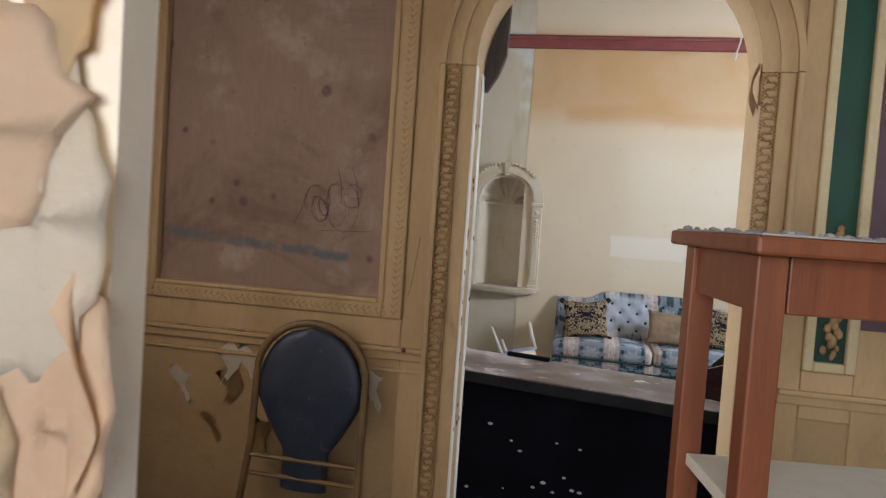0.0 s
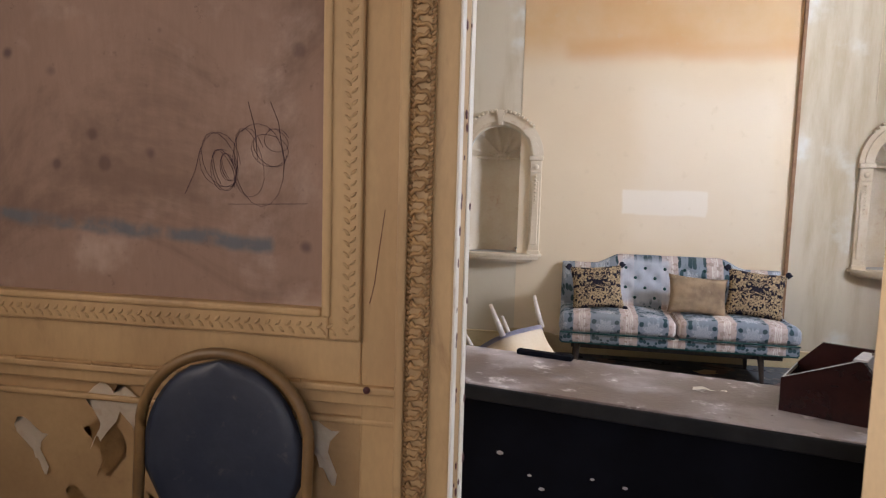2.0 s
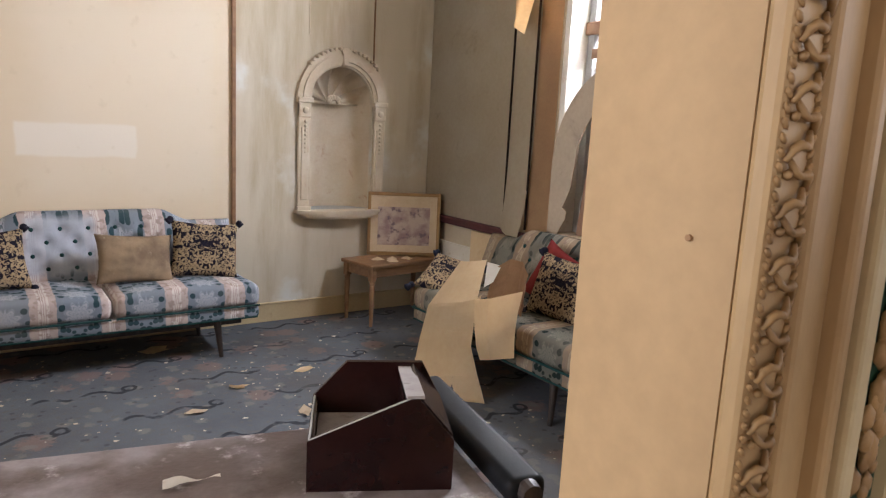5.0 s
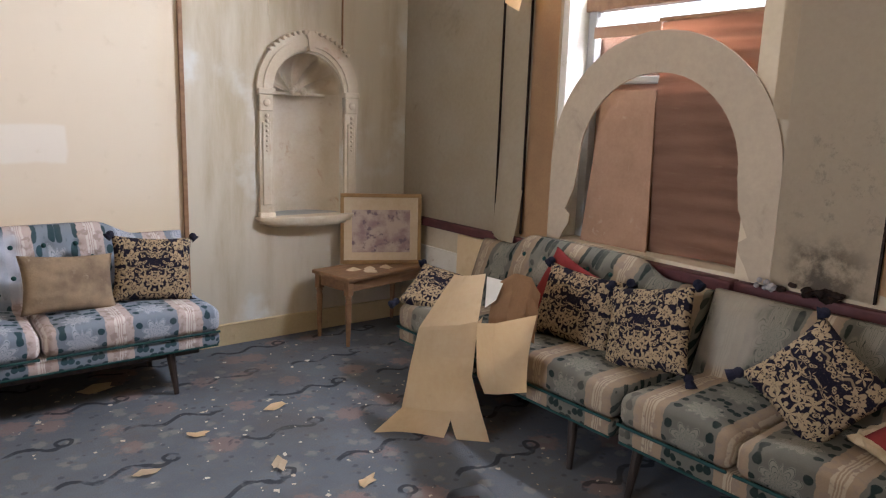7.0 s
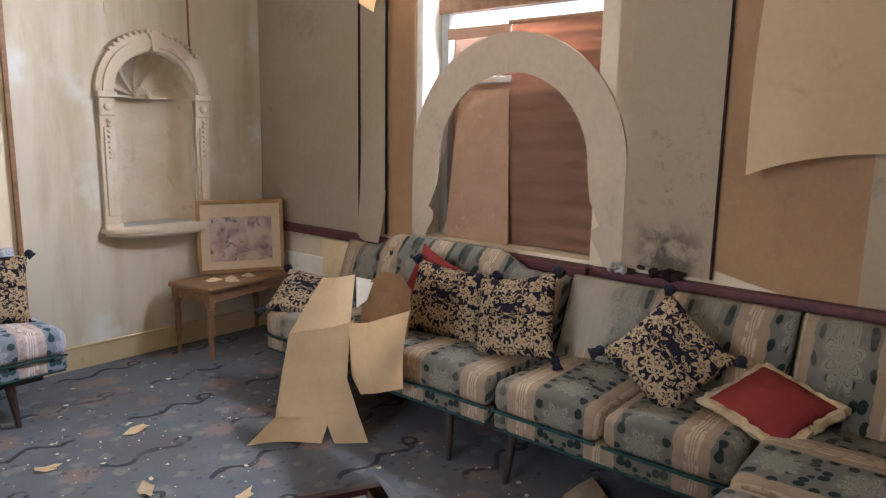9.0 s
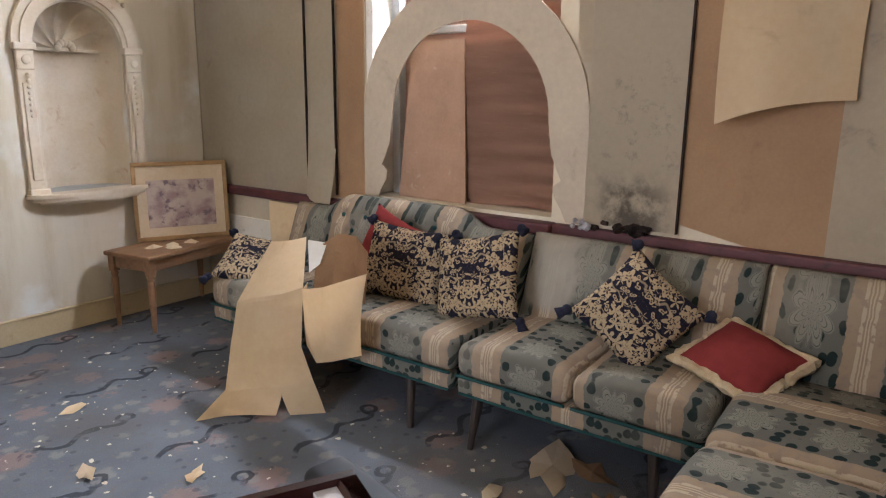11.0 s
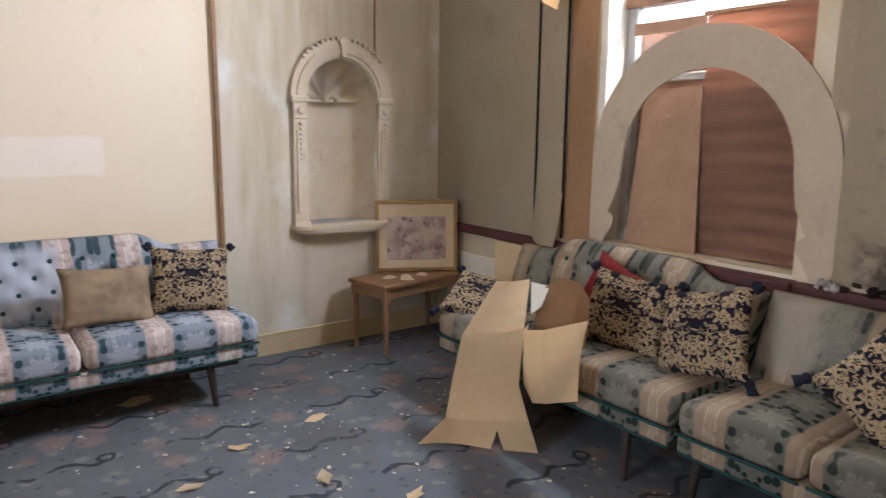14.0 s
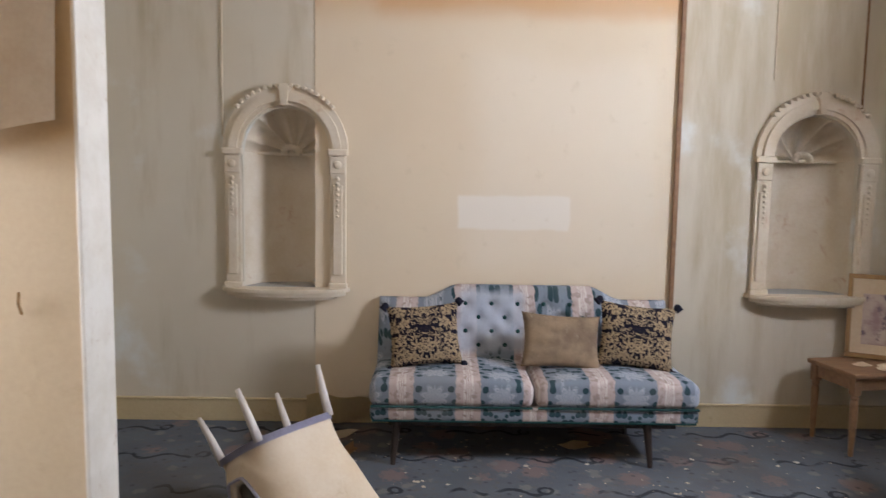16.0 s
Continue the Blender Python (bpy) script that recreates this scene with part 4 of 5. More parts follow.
def peel(cx, cz, w, h, seed, material, lift, lean=0.0):
    """An irregular torn flake of paper whose right side has come away from the wall."""
    n = 28

    def f(u, v):
        a = 2 * math.pi * u
        jag = 1 + 0.28 * noise.noise(Vector((2.2 * math.cos(a), 2.2 * math.sin(a), seed))) + 0.20 * noise.noise(Vector((7 * math.cos(a), 7 * math.sin(a), seed)))
        x, z = v * w * jag * math.cos(a), v * h * jag * math.sin(a)
        out = 0.5 * lift * max(0.0, x / w + 0.3) ** 2 + 0.003 * noise.noise(Vector((x * 25, z * 25, seed)))
        return (cx + x + lean * z, 0.4565 - 0.002 - out - 0.002 * (1 - v), cz + z)
    return part("paper_flake", sheet(bmesh.new(), f, n, 6, 0.001), material, wr, smooth=True)


for cx, cz, w, h, seed, material, lift, lean in ((0.245, 1.86, 0.07, 0.16, 1, M_BARE, 0.002, 0.1), (0.20, 1.58, 0.09, 0.10, 2, M_TORN, 0.006, 0.2), (0.265, 1.52, 0.06, 0.12, 3, M_PEEL, 0.012, 0.0),
                                                  (0.275, 1.37, 0.065, 0.12, 4, M_TORN, 0.016, 0.1), (0.19, 1.33, 0.07, 0.13, 5, M_PAPER, 0.004, -0.1), (0.23, 1.15, 0.08, 0.08, 6, M_BARE, 0.003, 0.0),
                                                  (0.28, 1.70, 0.035, 0.09, 7, M_PAPER, 0.010, 0.1), (0.21, 1.72, 0.06, 0.05, 8, M_BARE, 0.004, 0.3)):
    peel(cx, cz, w, h, seed, material, lift, lean)
bm = bmesh.new()
sheet(bm, lambda u, v: (0.30 + 0.034 * (u - 0.1) * (1 - abs(2 * v - 0.75) ** 1.3), 0.456 - 0.006 - 0.012 * u, 1.36 + 0.13 * v - 0.03 * u), 8, 14, 0.001)
part("torn_tip", bm, M_TORN, wr, "torn tip of paper past the wall's edge")
# torn edge on the mauve wall beside the panelling
for i in range(9):
    cz, h, ph = 0.75 + 0.17 * i, 0.166, i * 1.7
    bm = bmesh.new()
    sheet(bm, lambda u, v: (-1.110 - 0.002 * (i % 2), 2.34 - (0.10 + 0.05 * math.sin(5 * v + ph)) * u, cz + h * (v - 0.5)), 6, 6)
    part("paper_scrap", bm, M_SKIRT, wr)


# ---- window and cladding of the right wall ----
win = tagged(new("window_1"), "tall boarded window with grey frame and white reveal", "window", kind="structure")
bm = bmesh.new()
box(bm, 4.16, 4.22, WY0, WY0 + 0.05, WZ0, WZ1, 0.006)
part("window_frame", bm, M_GREYPAINT, win)
part("window_frame", boxm(4.16, 4.22, WY1 - 0.12, WY1 - 0.06, WZ0, WZ1, 0.006), M_GREYPAINT, win)
part("window_frame", boxm(4.16, 4.22, WY0, WY1, WZ1 - 0.05, WZ1, 0.006), M_GREYPAINT, win)
part("transom", boxm(4.14, 4.22, WY0, WY1, 2.215, 2.30, 0.008), M_TABLE, win, "brown timber glazing bar")
part("transom", boxm(4.15, 4.22, WY0, WY1, 1.80, 1.84, 0.006), M_GREYPAINT, win)
part("pale_reveal", boxm(4.0, 4.29, WY1 - 0.055, WY1 - 0.002, WZ0, WZ1, 0.006), M_WHITE, win, "white painted window reveal")
part("pale_board", boxm(4.145, 4.158, 4.98, WY1 - 0.12, 2.06, 2.125, 0.003), M_CHIPB, win)
gl = part("pane", boxm(4.19, 4.194, WY0 + 0.05, WY1 - 0.12, 2.30, WZ1 - 0.05), M_GLASS, win, "bright window pane")
gl.visible_shadow = False
gl = part("pane", boxm(4.19, 4.194, WY0 + 0.05, WY1 - 0.12, 1.84, 2.215), M_GLASS, win)
gl.visible_shadow = False

blind = thing("window_blind", pose(4.12, 0, 0), "russet pleated cloth blind hanging behind the arched board", "blind")
bm = bmesh.new()
sheet(bm, lambda u, v: (0.012 * math.sin(v * 75) * (0.6 + 0.4 * math.sin(u * 5 + 1)), 4.33 + 0.62 * u, 0.88 + 1.24 * v + 0.012 * math.sin(4 * u)), 24, 150, 0.002)
part("cloth", bm, M_BLIND, blind)
bm = bmesh.new()
tube(bm, (0.0, 4.31, 2.125), (0.0, 4.97, 2.125), 0.012)
part("top_rod", bm, M_TABLE, blind)
board = thing("leaning_board", pose(4.08, 5.12, 0.88, 0, 3), "pale speckled chipboard leaning inside the window", "board")
bm = bmesh.new()
prism(bm, [(-0.22, 0), (0.25, 0), (0.19, 0.88), (-0.165, 0.88)], 0.012, Matrix.Rotation(radians(90), 4, "Z"))
part("panel", bm, M_CHIPB, board)
back = thing("backing_board", pose(4.235, 4.95, 0.88), "dull brown board fixed outside the window", "board")
part("panel", boxm(0, 0.012, -0.62, 0.62, 0, 1.22, 0.003), M_BLIND, back)

cl = tagged(new("wall_cladding"), "aged lining paper and hardboard sheets on the window wall", "wall cladding", kind="structure")


def cladding(name, y0, y1, z0, z1, d, material, label="", curl=0.0, wob=0.004, cut=0.0):
    """A sheet on the right wall; curl lifts its lower end off the wall."""
    def f(u, v):
        lift = curl * max(0, 0.25 - v) ** 2 * 16 * (0.35 + 0.65 * u)
        z = z0 + (z1 - z0) * v - cut * (u - 0.5) * (1 - v)
        return (3.99 - d - lift - wob * math.sin(3 * v + 4 * u), y0 + (y1 - y0) * u, z)
    return part(name, sheet(bmesh.new(), f, 14, 40, 0.004), material, cl, label)


cladding("paper_sheet", 6.02, 7.08, 0.84, H, 0.012, M_SHEET)
cladding("paper_strip", 6.02, 5.77, 0.80, H, 0.014, M_SHEET, "hanging strip with a curled lower end", 0.10, 0.008, 0.05)
cladding("hardboard", 5.56, 5.80, 0.84, H, 0.006, M_HARDBOARD)
cladding("hardboard", 3.12, 3.70, 0.86, H, 0.006, M_HARDBOARD, "bare orange hardboard", 0, 0.001, -0.12)
cladding("paper_sheet", 2.54, 3.12, 0.86, H, 0.010, M_GREYSHEET)
cladding("paper_sheet", 3.70, 4.149, 0.88, H, 0.026, M_MOULD, "buff mouldy board with soot", 0, 0.0005)
cladding("paper_sheet", 4.15, 4.225, 1.62, H, 0.026, M_GREYSHEET, "", 0, 0.0005)
# thin black strips stand in for the shadow lines along the sheets' edges
for y, z0 in ((6.02, 0.84), (5.775, 0.86), (3.702, 0.88)):
    part("edge_shadow_line", boxm(3.955, 3.968, y - 0.005, y + 0.005, z0, H), M_CHAR, cl)
# horseshoe board in front of the window
oc, oz = 4.845, 1.35
tail = [(5.355, 1.2), (5.39, 1.12), (5.415, 1.07), (5.375, 1.04), (5.38, 0.99), (5.42, 0.93), (5.45, 0.87)]
arcin = [(oc + 0.49 * math.cos(radians(180 * i / 30)), oz + 0.49 * math.sin(radians(180 * i / 30))) for i in range(31)]
low = [(2 * oc - y, z) for y, z in tail][::-1]
line_in = low + [(2 * oc - p[0], p[1]) for p in arcin] + tail
line_out = [(4.145, z) for y, z in low] + [(oc - 0.70 * math.cos(radians(180 * i / 30)), oz + 0.70 * math.sin(radians(180 * i / 30))) for i in range(31)] + [(5.545, z) for y, z in tail]
bm = bmesh.new()
band(bm, line_in, line_out, 0, 0.012)
bmesh.ops.transform(bm, matrix=Matrix(((0, 1, 0, 3.962), (1, 0, 0, 0), (0, 0, 1, 0), (0, 0, 0, 1))), verts=bm.verts)
part("arched_board", bm, M_BOARD, cl, "horseshoe-shaped grey board in front of the window")


def flap(name, parent, y0, y1, z0, z1, x, roll, material, label):
    """A sheet that has come loose below and curls away from the wall."""
    def f(u, v):
        a = 1 - v
        return (x - 0.02 - roll * (a ** 1.6) * (0.25 + 0.75 * (1 - u)) - 0.05 * math.sin(math.pi * u) * a - 0.02 * math.sin(6 * u) * a,
                y0 + (y1 - y0) * u * (0.86 + 0.14 * v) + 0.05 * a * math.sin(2.5 * v), z0 + (z1 - z0) * v - 0.10 * (1 - u) ** 2 * a)
    return part(name, sheet(bmesh.new(), f, 24, 30, 0.003), material, parent, label)


flap("loose_sheet", cl, 3.54, 3.0, 1.47, 2.7, 3.97, 0.16, M_PAPER, "loose cream sheet curling off the wall")
flap("loose_sheet", cl, 5.62, 6.0, 2.28, 3.2, 3.97, 0.25, M_PAPER, "")
# low boards behind the settee
part("low_board", boxm(3.968, 3.986, 6.35, 6.95, 0.15, 0.62, 0.004), M_WHITE, cl)
part("low_board", boxm(3.955, 3.986, 6.05, 6.40, 0.30, 0.765, 0.004), M_PAPER, cl)
char = thing("charred_lump", pose(3.93, 3.98, 0.86), "charred black debris on the dado rail", "debris")
rng = random.Random(8)
bm = bmesh.new()
for i in range(16):
    bmesh.ops.create_icosphere(bm, subdivisions=2, radius=rng.uniform(0.010, 0.024), matrix=Matrix.Translation((rng.uniform(-0.02, 0.03), rng.uniform(-0.16, 0.14), rng.uniform(0.0, 0.03))) @ Matrix.Diagonal((1, 1.6, 0.8, 1)))
for v in bm.verts:
    v.co += 0.02 * noise.noise_vector(v.co * 30)
tagged(part("char", bm, M_CHAR, char), kind="stuff")
bm = bmesh.new()
for i in range(7):
    bmesh.ops.create_icosphere(bm, subdivisions=1, radius=rng.uniform(0.012, 0.025), matrix=Matrix.Translation((-0.03, 0.16 + rng.uniform(-0.06, 0.06), rng.uniform(0.0, 0.04))))
tagged(part("ash", bm, M_DUST, char), kind="stuff")
# loose paper and nail on the projecting wall
pw = tagged(new("trim_pier_paper"), "loose cream paper curling from the projecting wall", "wallpaper", kind="structure")
bm = bmesh.new()
sheet(bm, lambda u, v: (-0.60 + 0.30 * u - 0.02 * (1 - v), 4.84 - 0.09 * math.sin(math.pi * u) * (1 - v) - 0.03 * (1 - v), 1.60 + 1.1 * v + 0.10 * u * (1 - v)), 20, 20, 0.002)
part("loose_sheet", bm, M_MOUNT, pw)
bm = bmesh.new()
sweep(bm, [(-0.455, 4.835, 1.12), (-0.452, 4.815, 1.155), (-0.447, 4.812, 1.19)], 0.005, 6)
part("bent_nail", bm, M_GILT, pw)


# ---- settees ----
def settee(m, w, cloth, label, group, tuft=True, raised=True, base=0.25, leg_in=0.15, seat=True):
    t = thing("settee", m, label, "sofa", group)
    h = w / 2
    for s in (-1, 1) if seat else ():
        x0, x1 = (-h, -0.004) if s < 0 else (0.004, h)
        bm = boxm(x0, x1, -0.695, -0.10, 0.33, 0.475, 0.05, 5)
        bmesh.ops.subdivide_edges(bm, edges=[e for e in bm.edges if e.calc_length() > 0.2], cuts=8, use_grid_fill=True)
        for v in bm.verts:
            if v.co.z > 0.44:
                v.co.z += 0.022 * math.sin(math.pi * (v.co.x - x0) / (x1 - x0)) + 0.008 * noise.noise(v.co * 5)
        seat = part("seat_cushion", bm, cloth, t, smooth=True)
        bm = bmesh.new()
        sweep(bm, [(x0 + 0.01, -0.693, 0.338), (x1 - 0.01, -0.693, 0.338)], 0.007, 8)
        part("piping", bm, M_GREEN, seat)
    bm = boxm(-h + 0.005, h - 0.005, -0.685 if seat else -0.17, -0.08, base, 0.332, 0.022, 3)
    part("seat_rail", bm, cloth, t, smooth=True)
    yf = -0.682 if seat else -0.168
    bm = bmesh.new()
    sweep(bm, [(-h + 0.02, yf, base + 0.006), (h - 0.02, yf, base + 0.006)], 0.006, 8)
    part("piping", bm, M_GREEN, t)

    def top(x):
        if not raised:
            return 0.835
        a = abs(x) / h
        k = max(0.0, min(1.0, (0.70 - a) / 0.26))
        return 0.82 + 0.085 * k * k * (3 - 2 * k)

    btn = [(bx, bz) for r, bz in enumerate((0.80, 0.72, 0.64, 0.56)) for bx in [(-0.36 + 0.16 * i + 0.08 * (r % 2)) for i in range(5)]] if tuft else []

    def surf(u, v, front):
        x = (u - 0.5) * w
        z = 0.40 + (top(x) - 0.40) * v
        y = -0.185 + 0.165 * v
        edge = min(1.0, 8 * min(u, 1 - u), 6 * (1 - v) + 0.02)
        puff = 0.065 * math.sqrt(max(0.0, edge)) + 0.008 * noise.noise(Vector((x * 6, z * 6, 1)))
        for bx, bz in btn:
            d2 = (x - bx) ** 2 + (z - bz) ** 2
            puff -= 0.028 * math.exp(-d2 / 0.0011)
        return (x, y - puff if front else y + 0.03, z)

    bm = bmesh.new()
    nu, nv = 110, 30
    a = [[bm.verts.new(surf(i / nu, j / nv, True)) for j in range(nv + 1)] for i in range(nu + 1)]
    b = [[bm.verts.new(surf(i / nu, j / nv, False)) for j in range(nv + 1)] for i in range(nu + 1)]
    for i in range(nu):
        for j in range(nv):
            bm.faces.new((a[i][j], a[i + 1][j], a[i + 1][j + 1], a[i][j + 1]))
            bm.faces.new((b[i][j], b[i][j + 1], b[i + 1][j + 1], b[i + 1][j]))
        bm.faces.new((a[i][nv], a[i + 1][nv], b[i + 1][nv], b[i][nv]))
        bm.faces.new((a[i][0], b[i][0], b[i + 1][0], a[i + 1][0]))
    for i in (0, nu):
        for j in range(nv):
            bm.faces.new((a[i][j], a[i][j + 1], b[i][j + 1], b[i][j]))
    backrest = part("backrest", bm, cloth, t, smooth=True)
    for bx, bz in btn:
        bm = bmesh.new()
        q = surf(bx / w + 0.5, (bz - 0.40) / (top(bx) - 0.40), True)
        bmesh.ops.create_uvsphere(bm, u_segments=10, v_segments=6, radius=0.014, matrix=Matrix.Translation((bx, q[1] - 0.002, bz)))
        part("button", bm, M_GREEN, backrest, smooth=True)
    for x in (-h + leg_in, h - leg_in - 0.12):
        for y in (-0.62, -0.14) if seat else (-0.14,):
            bm = bmesh.new()
            tube(bm, (x, y, base), (x + (0.02 if x > 0 else -0.02), y - (0.03 if y < -0.3 else -0.02), 0), 0.026, 0.014, 12)
            part("leg", bm, M_DARKWOOD, t)
    part("under_rail", boxm(-h + 0.1, h - 0.1, -0.60 if seat else -0.16, -0.12, base - 0.05, base + 0.002, 0.004), M_DARKWOOD, t)
    return t


settee(pose(1.335, 7.075, 0), 1.79, M_SOFA, "blue and pink floral striped settee with buttoned back", "settees")
settee(pose(3.83, 5.14, 0, 0, 0, -90), 1.62, M_SOFA2, "faded green and beige floral settee below the window", "settees", True, True)
settee(pose(3.83, 3.80, 0, 0, 0, -90), 1.03, M_SOFA3, "faded green and beige floral settee section", "settees", False, False, leg_in=0.08)
settee(pose(2.95, 2.57, 0, 0, 0, 180), 1.36, M_SOFA2, "faded floral corner settee section turned into the room", "settees", False, False)
settee(pose(3.83, 2.92, 0, 0, 0, -90), 0.70, M_SOFA2, "faded floral corner backrest against the window wall", "settees", False, False, leg_in=0.08, seat=False)


# ---- cushions ----
def cushion(m, w, h, d, cover, label, tassels=True, border=None, group="scatter cushions"):
    t = thing("cushion", m, label, "cushion", group)
    n = 30

    def f(u, v, s):
        a, b = 2 * u - 1, 2 * v - 1
        k = max(0.0, (1 - a * a) * (1 - b * b)) ** 0.42
        pin = 1 - 0.09 * (1 - a * a) * b * b
        pin2 = 1 - 0.09 * (1 - b * b) * a * a
        wr = 0.010 * noise.noise(Vector((a * 3, b * 3, s * 2 + w * 9)))
        return (a * w / 2 * pin2, s * (d / 2 * k + wr * k), b * h / 2 * pin)

    bm = bmesh.new()
    for s in (-1, 1):
        sheet(bm, lambda u, v: f(u, v, s), n, n)
    bmesh.ops.remove_doubles(bm, verts=bm.verts, dist=0.0005)
    body = part("cover", bm, cover, t, smooth=True)
    if tassels:
        for a in (0, 1):
            for b in (0, 1):
                x, y, z = f(a, b, 1)
                bm = bmesh.new()
                bmesh.ops.create_uvsphere(bm, u_segments=10, v_segments=8, radius=0.022, matrix=Matrix.Translation((x * 1.02, 0, z * 1.02)))
                tube(bm, (x * 1.02, 0, z * 1.02), (x * 1.10, 0, z * 1.08 - 0.03), 0.014, 0.026, 10)
                part("tassel", bm, M_NAVY, t, smooth=True)
    if border:
        bm = bmesh.new()
        pts = [f(i / 14, 0, 1) for i in range(14)] + [f(1, i / 14, 1) for i in range(14)] + [f(1 - i / 14, 1, 1) for i in range(14)] + [f(0, 1 - i / 14, 1) for i in range(14)]
        sweep(bm, [(x * 1.03, 0, z * 1.03) for x, y, z in pts], 0.022, 7, True)
        for v in bm.verts:
            v.co += 0.012 * noise.noise_vector(v.co * 60)
        part("fringe", bm, border, t)
    return t


cushion(pose(0.73, 6.70, 0.66, -18, -4, 6), 0.42, 0.36, 0.14, M_SCROLL, "navy and cream scroll-patterned cushion with tassels")
cushion(pose(1.96, 6.72, 0.665, -18, 5, -6), 0.44, 0.38, 0.14, M_SCROLL, "navy and cream scroll-patterned cushion with tassels")
cushion(pose(1.52, 6.70, 0.635, -22, 4, 4), 0.47, 0.32, 0.13, M_TAN, "tan brocade cushion, stained and sagging", False)
cushion(pose(3.50, 4.87, 0.655, -20, 4, -82), 0.46, 0.38, 0.14, M_SCROLL, "navy and cream scroll-patterned cushion with tassels")
cushion(pose(3.46, 4.42, 0.67, -20, -12, -88), 0.44, 0.40, 0.14, M_SCROLL, "navy and cream scroll-patterned cushion with tassels")
cushion(pose(3.42, 3.66, 0.665, -30, 38, -90), 0.37, 0.37, 0.15, M_SCROLL, "navy and cream cushion set on its corner")
cushion(pose(3.49, 3.28, 0.54, -70, 0, -75) @ Matrix.Rotation(radians(36), 4, "Y"), 0.34, 0.33, 0.13, M_RED, "faded red velvet cushion with cream fringe", False, M_FRINGE)
cushion(pose(3.58, 5.04, 0.68, -15, 20, -90), 0.36, 0.38, 0.10, M_RED, "red cushion tucked behind others", False)
cushion(pose(3.34, 5.82, 0.56, -60, 10, -60), 0.36, 0.36, 0.12, M_SCROLL, "navy and cream scroll-patterned cushion with tassels")


# ---- corner table, picture, leaves ----
tb = thing("side_table", pose(3.56, 6.85, 0, 0, 0, 10), "small square brown wooden table with tapered legs", "table")
part("tabletop", boxm(-0.43, 0.37, -0.20, 0.20, 0.462, 0.49, 0.007), M_TABLE, tb)
for a, b, c, d in ((-0.37, 0.31, -0.165, -0.147), (-0.37, 0.31, 0.147, 0.165), (-0.40, -0.382, -0.145, 0.145), (0.312, 0.33, -0.145, 0.145)):
    part("apron", boxm(a, b, c, d, 0.385, 0.462, 0.003), M_TABLE, tb)
for x in (-0.392, 0.325):
    for y in (-0.158, 0.158):
        bm = boxm(x - 0.024, x + 0.024, y - 0.024, y + 0.024, 0.36, 0.462, 0.004)
        sweep(bm, [(x, y, 0.36), (x, y, 0.345), (x, y, 0.33), (x, y, 0.31), (x, y, 0.15), (x, y, 0.0)], [0.018, 0.024, 0.018, 0.023, 0.019, 0.013], 14)
        part("leg", bm, M_TABLE, tb)
pc = thing("framed_picture", pose(3.635, 6.90, 0.492) @ Matrix.Rotation(radians(-27), 4, "Z") @ Matrix.Rotation(radians(-5), 4, "X"), "framed faded print with cream mount on the table", "picture")
W, HH = 0.30, 0.52
for a, b, c, d in ((-W, W, 0, 0.028), (-W, W, HH - 0.028, HH), (-W, -W + 0.026, 0.028, HH - 0.028), (W - 0.026, W, 0.028, HH - 0.028)):
    part("frame_side", boxm(a, b, -0.024, 0.0, c, d, 0.004), M_GILT, pc)
part("mount", boxm(-W + 0.02, W - 0.02, -0.012, -0.004, 0.02, HH - 0.02), M_MOUNT, pc)
part("print", boxm(-0.215, 0.215, -0.0145, -0.0125, 0.085, 0.40), M_PRINT, pc)
part("backing", boxm(-W + 0.01, W - 0.01, -0.004, 0.006, 0.01, HH - 0.01), M_CHIPB, pc)
rng = random.Random(12)
for i, (x, y) in enumerate(((3.34, 6.80), (3.46, 6.77), (3.59, 6.76), (3.42, 6.70))):
    t = thing("plaster_leaf", pose(x, y, 0.494, 0, 0, 40 * i), "broken pale plaster fragment on the table", "plaster fragment", "fragments on the table")
    bm = bmesh.new()
    n = 12
    lo = [bm.verts.new((0.055 * (1 + 0.3 * math.sin(3.1 * k + i)) * math.cos(2 * math.pi * k / n), 0.04 * (1 + 0.25 * math.cos(2.3 * k)) * math.sin(2 * math.pi * k / n), 0)) for k in range(n)]
    hi = bm.verts.new((0, 0, 0.022))
    bm.faces.new(lo[::-1])
    for k in range(n):
        bm.faces.new((lo[k], lo[(k + 1) % n], hi))
    part("fragment", bm, M_MOUNT, t)


# ---- big fallen sheet of card ----
def lerp(a, b, k):
    return a + (b - a) * k


card = thing("fallen_card_sheet", pose(0, 0, 0), "torn cream card sheet draped from settee to floor", "card sheet")


def along(line, v):
    k = min(int(v * (len(line) - 1)), len(line) - 2)
    f = v * (len(line) - 1) - k
    p, q = Vector(line[k]), Vector(line[k + 1])
    return lerp(p, q, f)


LEFT = [(2.63, 5.395, 0.004), (2.86, 5.48, 0.05), (2.90, 5.475, 0.26), (2.95, 5.469, 0.48), (3.20, 5.495, 0.736)]
RIGHT = [(3.044, 4.98, 0.004), (3.02, 5.03, 0.16), (3.00, 5.083, 0.325), (3.03, 5.09, 0.60), (3.22, 5.26, 0.786)]
SLIT = 0.66


def card_point(u, v):
    p = lerp(along(LEFT, v), along(RIGHT, v), u)
    return p + Vector((-0.035, -0.025, 0)) * math.sin(math.pi * u) * v ** 0.5 + Vector((0.006, 0.006, 0)) * noise.noise(p * 9)


